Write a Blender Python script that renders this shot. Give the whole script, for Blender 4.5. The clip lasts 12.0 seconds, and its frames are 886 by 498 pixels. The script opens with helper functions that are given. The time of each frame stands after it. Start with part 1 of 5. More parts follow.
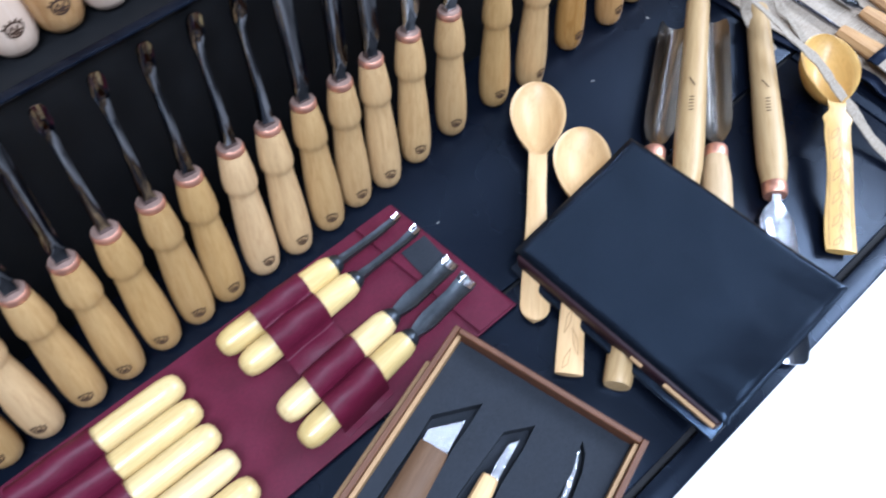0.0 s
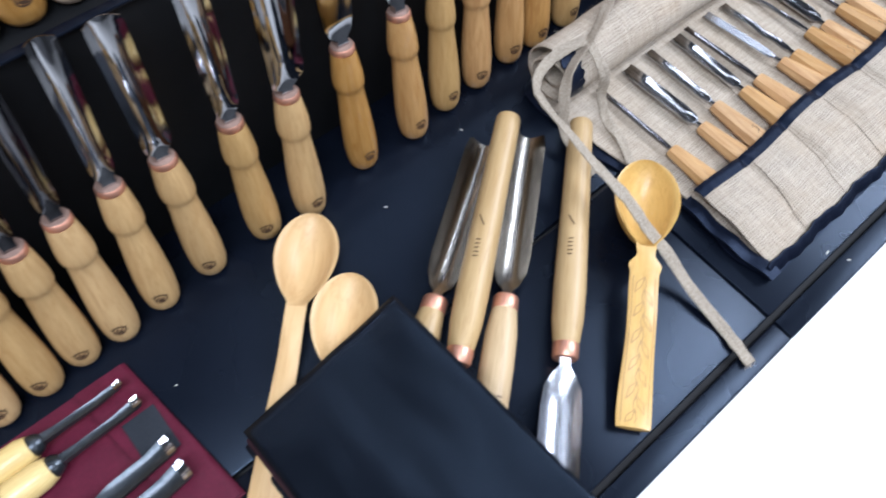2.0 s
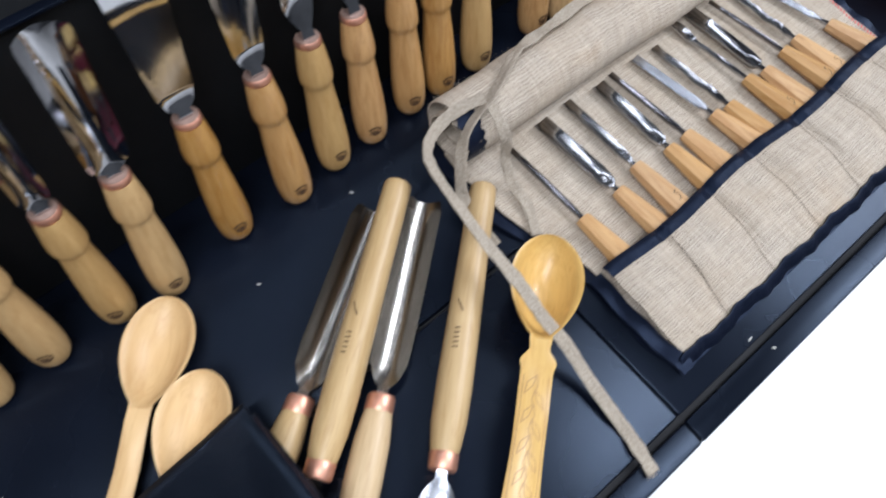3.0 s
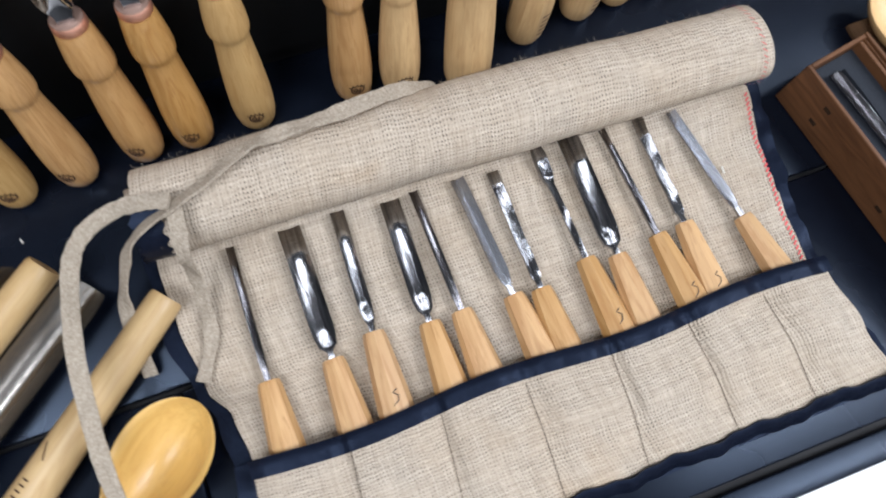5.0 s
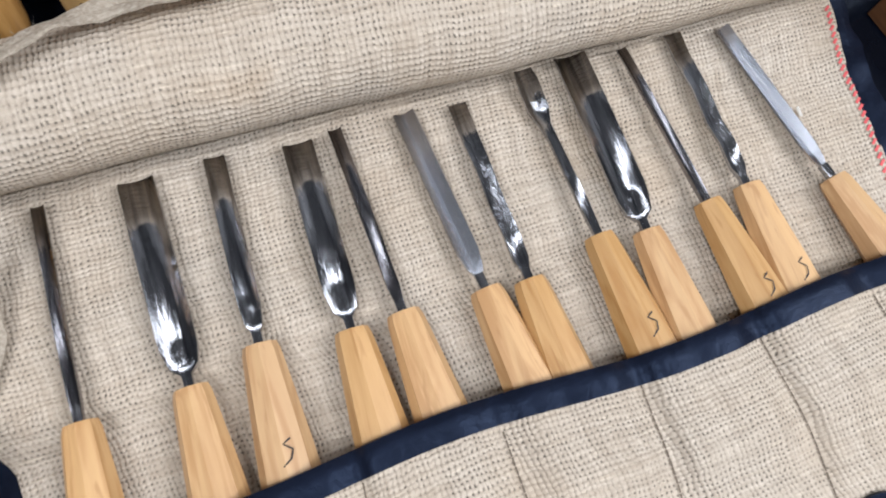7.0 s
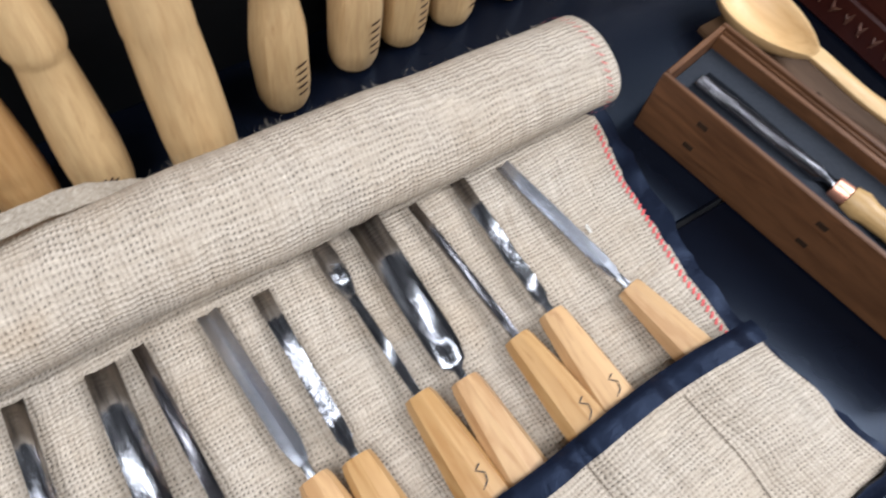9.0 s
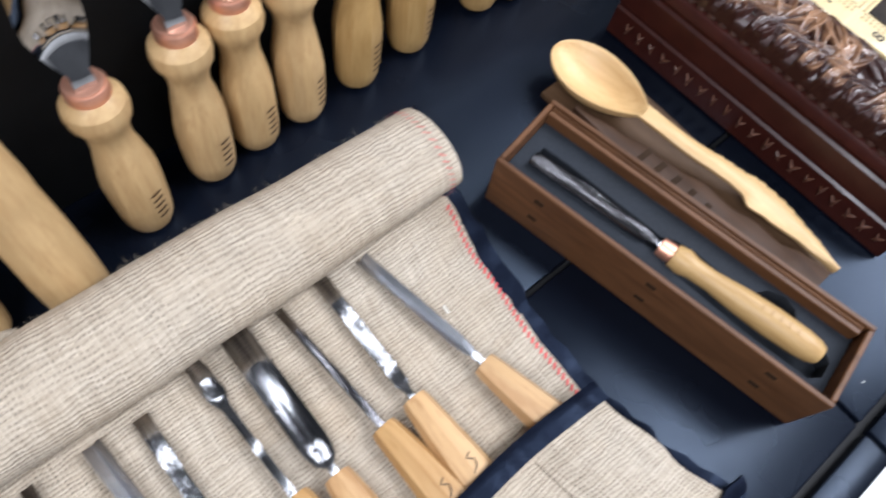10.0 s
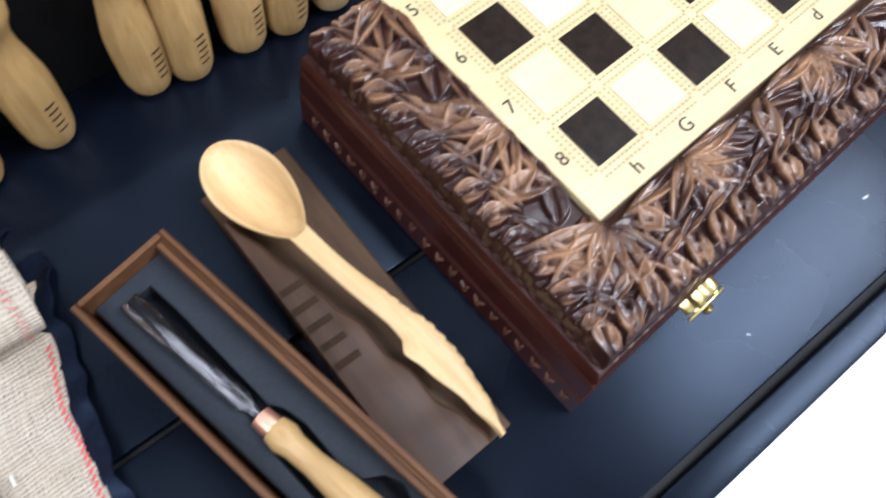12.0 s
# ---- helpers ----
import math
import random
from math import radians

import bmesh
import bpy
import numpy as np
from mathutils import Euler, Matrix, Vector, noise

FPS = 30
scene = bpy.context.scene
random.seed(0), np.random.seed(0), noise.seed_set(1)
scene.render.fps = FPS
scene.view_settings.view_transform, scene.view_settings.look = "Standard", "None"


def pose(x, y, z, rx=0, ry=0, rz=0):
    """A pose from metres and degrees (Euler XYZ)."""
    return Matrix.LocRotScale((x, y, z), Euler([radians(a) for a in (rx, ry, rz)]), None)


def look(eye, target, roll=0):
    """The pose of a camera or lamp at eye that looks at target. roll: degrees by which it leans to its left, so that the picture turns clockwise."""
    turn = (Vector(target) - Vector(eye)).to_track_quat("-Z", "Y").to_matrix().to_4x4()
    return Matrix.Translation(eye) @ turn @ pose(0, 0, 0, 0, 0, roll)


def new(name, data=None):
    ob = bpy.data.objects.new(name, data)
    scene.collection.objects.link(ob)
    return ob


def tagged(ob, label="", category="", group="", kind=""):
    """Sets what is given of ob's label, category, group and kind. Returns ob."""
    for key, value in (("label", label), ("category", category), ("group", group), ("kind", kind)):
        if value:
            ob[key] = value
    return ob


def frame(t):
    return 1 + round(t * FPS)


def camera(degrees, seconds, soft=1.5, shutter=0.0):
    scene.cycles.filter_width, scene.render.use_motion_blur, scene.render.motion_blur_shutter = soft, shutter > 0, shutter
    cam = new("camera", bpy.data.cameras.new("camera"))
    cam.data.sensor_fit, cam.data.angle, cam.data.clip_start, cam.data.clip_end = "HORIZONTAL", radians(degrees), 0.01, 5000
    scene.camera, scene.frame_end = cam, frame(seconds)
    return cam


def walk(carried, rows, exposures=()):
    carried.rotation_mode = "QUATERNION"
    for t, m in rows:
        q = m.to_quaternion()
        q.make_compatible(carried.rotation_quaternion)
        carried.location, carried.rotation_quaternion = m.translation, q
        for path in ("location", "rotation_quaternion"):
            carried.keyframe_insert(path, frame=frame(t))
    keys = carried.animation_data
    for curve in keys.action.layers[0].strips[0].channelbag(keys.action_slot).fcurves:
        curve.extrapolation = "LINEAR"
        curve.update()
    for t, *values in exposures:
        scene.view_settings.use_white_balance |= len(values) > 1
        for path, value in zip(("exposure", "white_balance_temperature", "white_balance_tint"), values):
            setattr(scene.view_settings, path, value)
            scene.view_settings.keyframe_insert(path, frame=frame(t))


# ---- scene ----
cam = camera(64.0, 12.0, soft=1.9, shutter=0.45)
PATH = [
    (0, (-0.553, 0.038, 0.496), (0.095, 0.698, -1.277), 3.4),
    (0.5, (-0.515, 0.041, 0.498), (0.184, 0.671, -1.267), 4.8),
    (1, (-0.475, 0.04, 0.499), (0.243, 0.662, -1.261), 5.6),
    (1.5, (-0.397, 0.039, 0.498), (0.292, 0.669, -1.27), 5.5),
    (2, (-0.326, 0.026, 0.493), (0.329, 0.671, -1.284), 5.2),
    (2.5, (-0.265, 0.022, 0.484), (0.372, 0.656, -1.303), 5.4),
    (3, (-0.199, 0.04, 0.477), (0.425, 0.646, -1.324), 6.0),
    (3.5, (-0.11, 0.058, 0.478), (0.501, 0.608, -1.345), 9.2),
    (3.7, (-0.081, 0.058, 0.481), (0.543, 0.607, -1.339), 10.2),
    (5.3, (0.142, 0.104, 0.416), (0.355, 0.486, -1.536), 13.4),
    (5.5, (0.146, 0.105, 0.404), (0.334, 0.474, -1.553), 12.6),
    (6, (0.156, 0.111, 0.358), (0.334, 0.496, -1.596), 11.3),
    (6.5, (0.156, 0.11, 0.31), (0.413, 0.53, -1.628), 15.4),
    (6.7, (0.156, 0.106, 0.293), (0.45, 0.545, -1.636), 16.7),
    (8.3, (0.176, 0.101, 0.259), (0.673, 0.728, -1.575), 11.9),
    (8.5, (0.188, 0.106, 0.272), (0.711, 0.72, -1.558), 12.6),
    (9, (0.213, 0.11, 0.299), (0.818, 0.719, -1.507), 13.6),
    (9.5, (0.235, 0.113, 0.324), (0.874, 0.692, -1.481), 13.0),
    (10, (0.273, 0.115, 0.351), (0.931, 0.617, -1.47), 13.9),
    (10.5, (0.331, 0.105, 0.364), (0.999, 0.548, -1.468), 16.8),
    (11, (0.385, 0.084, 0.351), (1.008, 0.526, -1.497), 17.3),
    (11.5, (0.444, 0.072, 0.348), (1.001, 0.515, -1.521), 15.3),
    (12, (0.493, 0.072, 0.348), (1.059, 0.535, -1.513), 13.6),
]
EXPOSURES = ((0.0, 0.34, 5450, 10), (1.0, 0.31, 5600, 10), (2.0, 0.1, 5950, 10), (3.5, -0.15, 6300, 10), (6.0, -0.05, 6450, 10), (8.5, -0.03, 6450, 10), (9.5, 0.12, 6400, 10), (10.0, 0.1, 6400, 10), (10.5, 0.0, 6350, 10), (11.0, 0.08, 6250, 10), (12.0, 0.15, 6150, 10))
walk(cam, [(t, look(eye, target, roll)) for t, eye, target, roll in PATH], EXPOSURES)

# ---- world, lamps, exposure ----
world = bpy.data.worlds.new("world")
scene.world = world
world.use_nodes = True
world.node_tree.nodes["Background"].inputs[0].default_value = (0.8, 0.9, 1.0, 1)
world.node_tree.nodes["Background"].inputs[1].default_value = 0.3


def ceiling_lamp(x, y, z, sx, sy, watts, colour=(0.86, 0.905, 1.0)):
    data = bpy.data.lights.new("ceiling_lamp", "AREA")
    data.shape, data.size, data.size_y, data.energy, data.color = "RECTANGLE", sx, sy, watts, colour
    ob = new("ceiling_lamp", data)
    ob.location = (x, y, z)
    return ob


# assumed hall lamps, none in view; watts weighted for the sheen on the table
for k, watts in enumerate((44, 46, 38, 20, 15)):
    ceiling_lamp(2.35, -1.15 + 0.36 * k, 2.15, 2.3, 0.065, watts)
for k in range(2):
    ceiling_lamp(-1.1, -0.75 + 0.45 * k, 2.15, 1.6, 0.065, 37)
ceiling_lamp(0.2, -2.8, 2.15, 2.6, 0.2, 40)
# faint strips added to give the lying blades white streaks
for k in range(4):
    ceiling_lamp(0.7, 0.55 + 0.42 * k, 2.2, 2.6, 0.05, 4.2)


# ---- materials ----
def nodes_of(name):
    m = bpy.data.materials.new(name)
    m.use_nodes = True
    nt = m.node_tree
    return m, nt, nt.nodes["Principled BSDF"], nt.nodes.new, nt.links.new


def mixcol(nt, fac, a, b, mode="MIX"):
    n = nt.nodes.new("ShaderNodeMix")
    n.data_type, n.blend_type = "RGBA", mode
    for sock, val in ((n.inputs[0], fac), (n.inputs[6], a), (n.inputs[7], b)):
        if isinstance(val, (float, int)):
            sock.default_value = val
        elif isinstance(val, tuple):
            sock.default_value = (*val, 1)
        else:
            nt.links.new(val, sock)
    return n.outputs[2]


def ramp(nt, val, lo, hi):
    n = nt.nodes.new("ShaderNodeMapRange")
    n.inputs[1].default_value, n.inputs[2].default_value = lo, hi
    nt.links.new(val, n.inputs[0])
    return n.outputs[0]


def scaled(nt, val, k):
    n = nt.nodes.new("ShaderNodeMath")
    n.operation = "MULTIPLY"
    n.inputs[1].default_value = k
    nt.links.new(val, n.inputs[0])
    return n.outputs[0]


def noise_tex(nt, vec, scale, detail=4.0, rough=0.55, distortion=0.0):
    n = nt.nodes.new("ShaderNodeTexNoise")
    n.inputs["Scale"].default_value, n.inputs["Detail"].default_value = scale, detail
    n.inputs["Roughness"].default_value, n.inputs["Distortion"].default_value = rough, distortion
    nt.links.new(vec, n.inputs["Vector"])
    return n.outputs["Fac"]


def coords(nt, stretch=(1, 1, 1), kind="Object", shift=True):
    t = nt.nodes.new("ShaderNodeTexCoord")
    mp = nt.nodes.new("ShaderNodeMapping")
    mp.inputs["Scale"].default_value = stretch
    nt.links.new(t.outputs[kind], mp.inputs["Vector"])
    if shift:
        info = nt.nodes.new("ShaderNodeObjectInfo")
        mul = nt.nodes.new("ShaderNodeMath")
        mul.operation = "MULTIPLY"
        mul.inputs[1].default_value = 7.3
        nt.links.new(info.outputs["Random"], mul.inputs[0])
        nt.links.new(mul.outputs[0], mp.inputs["Location"])
    return mp.outputs["Vector"]


def bump(nt, bsdf, height, strength, distance):
    b = nt.nodes.new("ShaderNodeBump")
    b.inputs["Strength"].default_value, b.inputs["Distance"].default_value = strength, distance
    nt.links.new(height, b.inputs["Height"])
    nt.links.new(b.outputs["Normal"], bsdf.inputs["Normal"])


def surface(name, dark, light, rough, scale=60, stretch=(1, 1, 1), metal=0.0, bump_by=0.15, dist=0.0004, vary=0.0, coat=0.0, patch=0.5, spec=0.5, figure=0.0):
    """Two-scale variation between two colours, with fine relief; vary: change from object to object."""
    m, nt, p, nn, ln = nodes_of(name)
    v = coords(nt, stretch)
    fine = noise_tex(nt, v, scale, 5.0, 0.6, 0.3)
    broad = noise_tex(nt, v, scale * 0.13, 3.0, 0.5)
    col = mixcol(nt, ramp(nt, fine, 0.3, 0.7), dark, light)
    mean = tuple((a + b) / 2 for a, b in zip(dark, light))
    col = mixcol(nt, patch, col, mixcol(nt, ramp(nt, broad, 0.35, 0.65), tuple(c * 0.8 for c in mean), tuple(min(1, c * 1.12) for c in mean)))
    if figure:
        band = noise_tex(nt, v, scale * 0.85, 3.0, 0.5, 1.8)
        line = noise_tex(nt, v, scale * 2.0, 2.0, 0.5, 1.0)
        col = mixcol(nt, scaled(nt, ramp(nt, band, 0.46, 0.66), figure), col, tuple(c * q for c, q in zip(dark, (0.78, 0.66, 0.52))))
        col = mixcol(nt, scaled(nt, ramp(nt, line, 0.60, 0.72), figure * 0.7), col, tuple(c * q for c, q in zip(dark, (0.66, 0.52, 0.40))))
    if vary:
        info = nn("ShaderNodeObjectInfo")
        hs = nn("ShaderNodeHueSaturation")
        ln(ramp(nt, info.outputs["Random"], -0.0, 1.0), hs.inputs["Fac"])
        mr = nn("ShaderNodeMapRange")
        mr.inputs[3].default_value, mr.inputs[4].default_value = 1 - vary, 1 + vary * 0.5
        sat = nn("ShaderNodeMapRange")
        sat.inputs[3].default_value, sat.inputs[4].default_value = 1.08, 0.92
        ln(info.outputs["Random"], sat.inputs[0])
        ln(sat.outputs[0], hs.inputs["Saturation"])
        ln(info.outputs["Random"], mr.inputs[0])
        ln(mr.outputs[0], hs.inputs["Value"])
        hs.inputs["Fac"].default_value = 1.0
        for link in list(hs.inputs["Fac"].links):
            nt.links.remove(link)
        ln(col, hs.inputs["Color"])
        col = hs.outputs["Color"]
    ln(col, p.inputs["Base Color"])
    mr = nn("ShaderNodeMapRange")
    mr.inputs[3].default_value, mr.inputs[4].default_value = max(0.02, rough * 0.8), min(1, rough * 1.25)
    ln(broad, mr.inputs[0])
    ln(mr.outputs[0], p.inputs["Roughness"])
    p.inputs["Metallic"].default_value = metal
    p.inputs["Specular IOR Level"].default_value = spec
    p.inputs["Coat Weight"].default_value = coat
    p.inputs["Coat Roughness"].default_value = 0.12
    if bump_by:
        bump(nt, p, fine, bump_by, dist)
    return m


GRAIN = (1, 1, 0.09)       # grain runs along local z
GRAINX = (0.09, 1, 1)      # along local x
M_WOOD = surface("turned_light_wood", (0.42, 0.258, 0.108), (0.60, 0.400, 0.185), 0.42, 300, GRAIN, vary=0.20, bump_by=0.08, spec=0.4, figure=0.35)
M_VARN = surface("orange_varnished_wood", (0.38, 0.196, 0.062), (0.55, 0.318, 0.118), 0.28, 240, GRAIN, vary=0.14, bump_by=0.06, coat=0.3, figure=0.5)
M_PALE = surface("pale_pinkish_wood", (0.66, 0.49, 0.36), (0.78, 0.61, 0.47), 0.5, 220, GRAIN, vary=0.2, bump_by=0.08, figure=0.25)
M_LACQ = surface("lacquered_yellow_wood", (0.62, 0.45, 0.185), (0.74, 0.58, 0.275), 0.33, 220, GRAIN, vary=0.10, coat=0.15, bump_by=0.05, figure=0.35)
M_SPOON = surface("pale_carved_wood", (0.56, 0.352, 0.155), (0.68, 0.462, 0.225), 0.45, 200, GRAINX, bump_by=0.06, figure=0.3)
M_YSPOON = surface("yellow_varnished_wood", (0.53, 0.315, 0.085), (0.67, 0.43, 0.140), 0.36, 220, GRAINX, coat=0.12, bump_by=0.06, figure=0.25)
M_CHERRY = surface("warm_oiled_wood", (0.45, 0.25, 0.100), (0.62, 0.385, 0.175), 0.4, 170, GRAIN, vary=0.10, bump_by=0.08, figure=0.6)
M_BAT = surface("light_ash_wood", (0.44, 0.295, 0.140), (0.60, 0.43, 0.225), 0.42, 230, GRAIN, vary=0.1, bump_by=0.08, figure=0.35)
M_BROWN = surface("brown_stained_wood", (0.085, 0.032, 0.013), (0.155, 0.062, 0.026), 0.45, 140, (0.12, 1, 1), bump_by=0.12)
M_BROWN2 = surface("orange_brown_box_wood", (0.060, 0.025, 0.010), (0.180, 0.078, 0.032), 0.5, 110, (0.16, 1, 1), bump_by=0.12, spec=0.3, figure=0.45)
M_PLY = surface("raw_plywood_edge", (0.33, 0.19, 0.085), (0.45, 0.28, 0.13), 0.6, 200, (1, 1, 4), bump_by=0.1)
M_WALNUT = surface("dull_dark_board", (0.026, 0.0125, 0.0070), (0.082, 0.041, 0.0215), 0.5, 130, (0.15, 1, 1), bump_by=0.12, spec=0.3)
M_MAHOG = surface("red_brown_lacquered_wood", (0.027, 0.006, 0.0045), (0.054, 0.013, 0.009), 0.30, 120, (0.12, 1, 1), coat=0.1, spec=0.3, bump_by=0.05)
# notch wood lighter than the wall: glints of the cuts put into colour
M_NOTCH = surface("rubbed_lacquered_wood", (0.085, 0.032, 0.022), (0.20, 0.095, 0.062), 0.3, 260, (0.25, 1, 1), coat=0.4, vary=0.4, bump_by=0.1)
M_CARVEBED = surface("dark_carving_bed", (0.022, 0.008, 0.006), (0.055, 0.022, 0.015), 0.6, 240, bump_by=0.4, spec=0.3)
M_CREAM = surface("cream_maple_board", (0.60, 0.46, 0.235), (0.70, 0.56, 0.310), 0.3, 160, (0.15, 1, 1), coat=0.4, bump_by=0.03, figure=0.15)
M_CREAMSQ = surface("cream_square", (0.66, 0.54, 0.310), (0.77, 0.65, 0.410), 0.25, 160, (0.15, 1, 1), coat=0.5, bump_by=0.03, vary=0.06)
M_DARKSQ = surface("dark_burr_square", (0.002, 0.0016, 0.0014), (0.034, 0.021, 0.014), 0.30, 170, bump_by=0.12, spec=0.16)
M_BURN = surface("burnt_brown_mark", (0.030, 0.013, 0.006), (0.085, 0.038, 0.016), 0.7, 400, bump_by=0.0)
M_INK = surface("black_ink", (0.012, 0.010, 0.010), (0.03, 0.024, 0.02), 0.6, 400, bump_by=0.0)
# dark and bright streaks: reflections put into the metal's colour
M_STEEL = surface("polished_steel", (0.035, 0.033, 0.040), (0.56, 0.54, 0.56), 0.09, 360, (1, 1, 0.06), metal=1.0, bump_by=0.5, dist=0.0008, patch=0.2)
M_SATIN = surface("bright_satin_steel", (0.50, 0.52, 0.57), (0.80, 0.81, 0.84), 0.24, 300, (1, 1, 0.06), metal=1.0, bump_by=0.35, dist=0.0008, patch=0.3)
# brownish base: reflection of the wooden handles put into the steel's colour
M_DULL = surface("worn_bright_steel", (0.30, 0.275, 0.24), (0.44, 0.41, 0.37), 0.24, 240, (1, 1, 0.06), metal=1.0, bump_by=0.12, dist=0.0008)
# lengthwise reflection streaks are painted into this base colour
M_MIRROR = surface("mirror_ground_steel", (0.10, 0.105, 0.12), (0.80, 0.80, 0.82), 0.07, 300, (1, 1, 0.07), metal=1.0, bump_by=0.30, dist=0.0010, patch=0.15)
M_CHROME = surface("mirror_polished_steel", (0.28, 0.278, 0.285), (0.58, 0.575, 0.58), 0.05, 120, (1, 1, 0.25), metal=1.0, bump_by=0.07, dist=0.0008, patch=0.5)
# darker copy of the chrome: the black board's reflection set as base colour
M_THIN = surface("dark_reflecting_steel", (0.09, 0.088, 0.095), (0.26, 0.255, 0.26), 0.06, 200, (1, 1, 0.2), metal=1.0, bump_by=0.12, dist=0.0008, patch=0.4)
M_BLUED = surface("dark_forged_steel", (0.035, 0.042, 0.050), (0.085, 0.095, 0.105), 0.3, 200, metal=0.8, bump_by=0.12)
M_COPPER = surface("copper_ferrule", (0.72, 0.33, 0.21), (0.86, 0.47, 0.34), 0.42, 160, metal=0.85, bump_by=0.03)
M_BRASS = surface("brass_latch", (0.56, 0.42, 0.16), (0.74, 0.58, 0.27), 0.30, 160, metal=1.0, bump_by=0.1)
M_TABLE = surface("navy_black_laminate", (0.0019, 0.0028, 0.0060), (0.0031, 0.0045, 0.0090), 0.27, 90, bump_by=0.05, dist=0.0003, spec=0.24, patch=0.6)
M_TABLE.node_tree.nodes["Principled BSDF"].inputs["Specular Tint"].default_value = (0.58, 0.74, 1.0, 1)
M_GAP = surface("black_joint", (0.002, 0.002, 0.003), (0.004, 0.004, 0.005), 0.8, 90, bump_by=0)
M_PANEL = surface("black_display_board", (0.0036, 0.0040, 0.0046), (0.0064, 0.0068, 0.0076), 0.6, 130, bump_by=0.08, spec=0.2)
M_LEATHER = surface("black_leather", (0.0028, 0.0036, 0.0056), (0.0052, 0.0066, 0.0104), 0.23, 520, (1, 0.35, 1), bump_by=0.30, dist=0.0005, spec=0.42)
M_LEATHER.node_tree.nodes["Principled BSDF"].inputs["Specular Tint"].default_value = (0.50, 0.70, 1.0, 1)
M_MAROON = surface("maroon_leatherette", (0.060, 0.004, 0.014), (0.105, 0.008, 0.026), 0.48, 420, bump_by=0.35, dist=0.0005, spec=0.24)
M_FOAM = surface("dark_grey_foam", (0.016, 0.019, 0.024), (0.028, 0.032, 0.040), 0.85, 500, bump_by=0.3, dist=0.0006, spec=0.2)
M_NAVY = surface("navy_lining_cloth", (0.0022, 0.0032, 0.0075), (0.0075, 0.010, 0.020), 0.42, 260, bump_by=0.45, dist=0.0010, spec=0.22)
M_NAVY.node_tree.nodes["Principled BSDF"].inputs["Specular Tint"].default_value = (0.45, 0.62, 1.0, 1)
M_TAPE = surface("woven_cotton_tape", (0.22, 0.175, 0.125), (0.52, 0.45, 0.36), 0.9, 700, bump_by=1.0, dist=0.0012, spec=0.1, patch=0.3)
M_RED = surface("red_thread", (0.50, 0.055, 0.060), (0.66, 0.13, 0.12), 0.8, 900, bump_by=0.2)
M_THREAD = surface("brown_seam_thread", (0.10, 0.075, 0.05), (0.18, 0.14, 0.10), 0.9, 900, bump_by=0.2)
M_FLOOR = surface("white_floor", (0.80, 0.80, 0.79), (0.88, 0.88, 0.87), 0.4, 3, bump_by=0.02)
M_WALL = surface("grey_hall_wall", (0.15, 0.155, 0.165), (0.19, 0.195, 0.205), 0.8, 4, bump_by=0.02)
M_CEIL = surface("grey_hall_ceiling", (0.11, 0.112, 0.12), (0.14, 0.142, 0.15), 0.9, 4, bump_by=0.02)
M_WASHER = surface("pale_metal_washer", (0.30, 0.19, 0.15), (0.42, 0.28, 0.22), 0.5, 200, metal=0.5, bump_by=0.05)
M_TANBOARD = surface("tan_board", (0.072, 0.038, 0.019), (0.130, 0.074, 0.039), 0.55, 160, (0.15, 1, 1), bump_by=0.12, spec=0.3, figure=0.3)
M_KNIFEWOOD = surface("brown_knife_handle_wood", (0.095, 0.050, 0.025), (0.165, 0.095, 0.050), 0.5, 160, (0.15, 1, 1), bump_by=0.12, spec=0.3, figure=0.3)
M_INCISED = surface("incised_wood", (0.36, 0.20, 0.07), (0.46, 0.27, 0.10), 0.5, 300, bump_by=0.1)
M_ENGRAVED = surface("engraved_dark_wood", (0.022, 0.013, 0.008), (0.045, 0.026, 0.015), 0.8, 300, bump_by=0.1, spec=0.1)
M_BEAD = surface("dark_carved_beads", (0.030, 0.011, 0.008), (0.075, 0.032, 0.020), 0.45, 260, bump_by=0.1, spec=0.3)
M_REDEDGE = surface("dark_red_lining", (0.014, 0.0018, 0.005), (0.026, 0.004, 0.009), 0.6, 400, bump_by=0.1)
M_CHIP = surface("pale_wood_chip", (0.7, 0.66, 0.58), (0.8, 0.77, 0.7), 0.8, 300, bump_by=0)


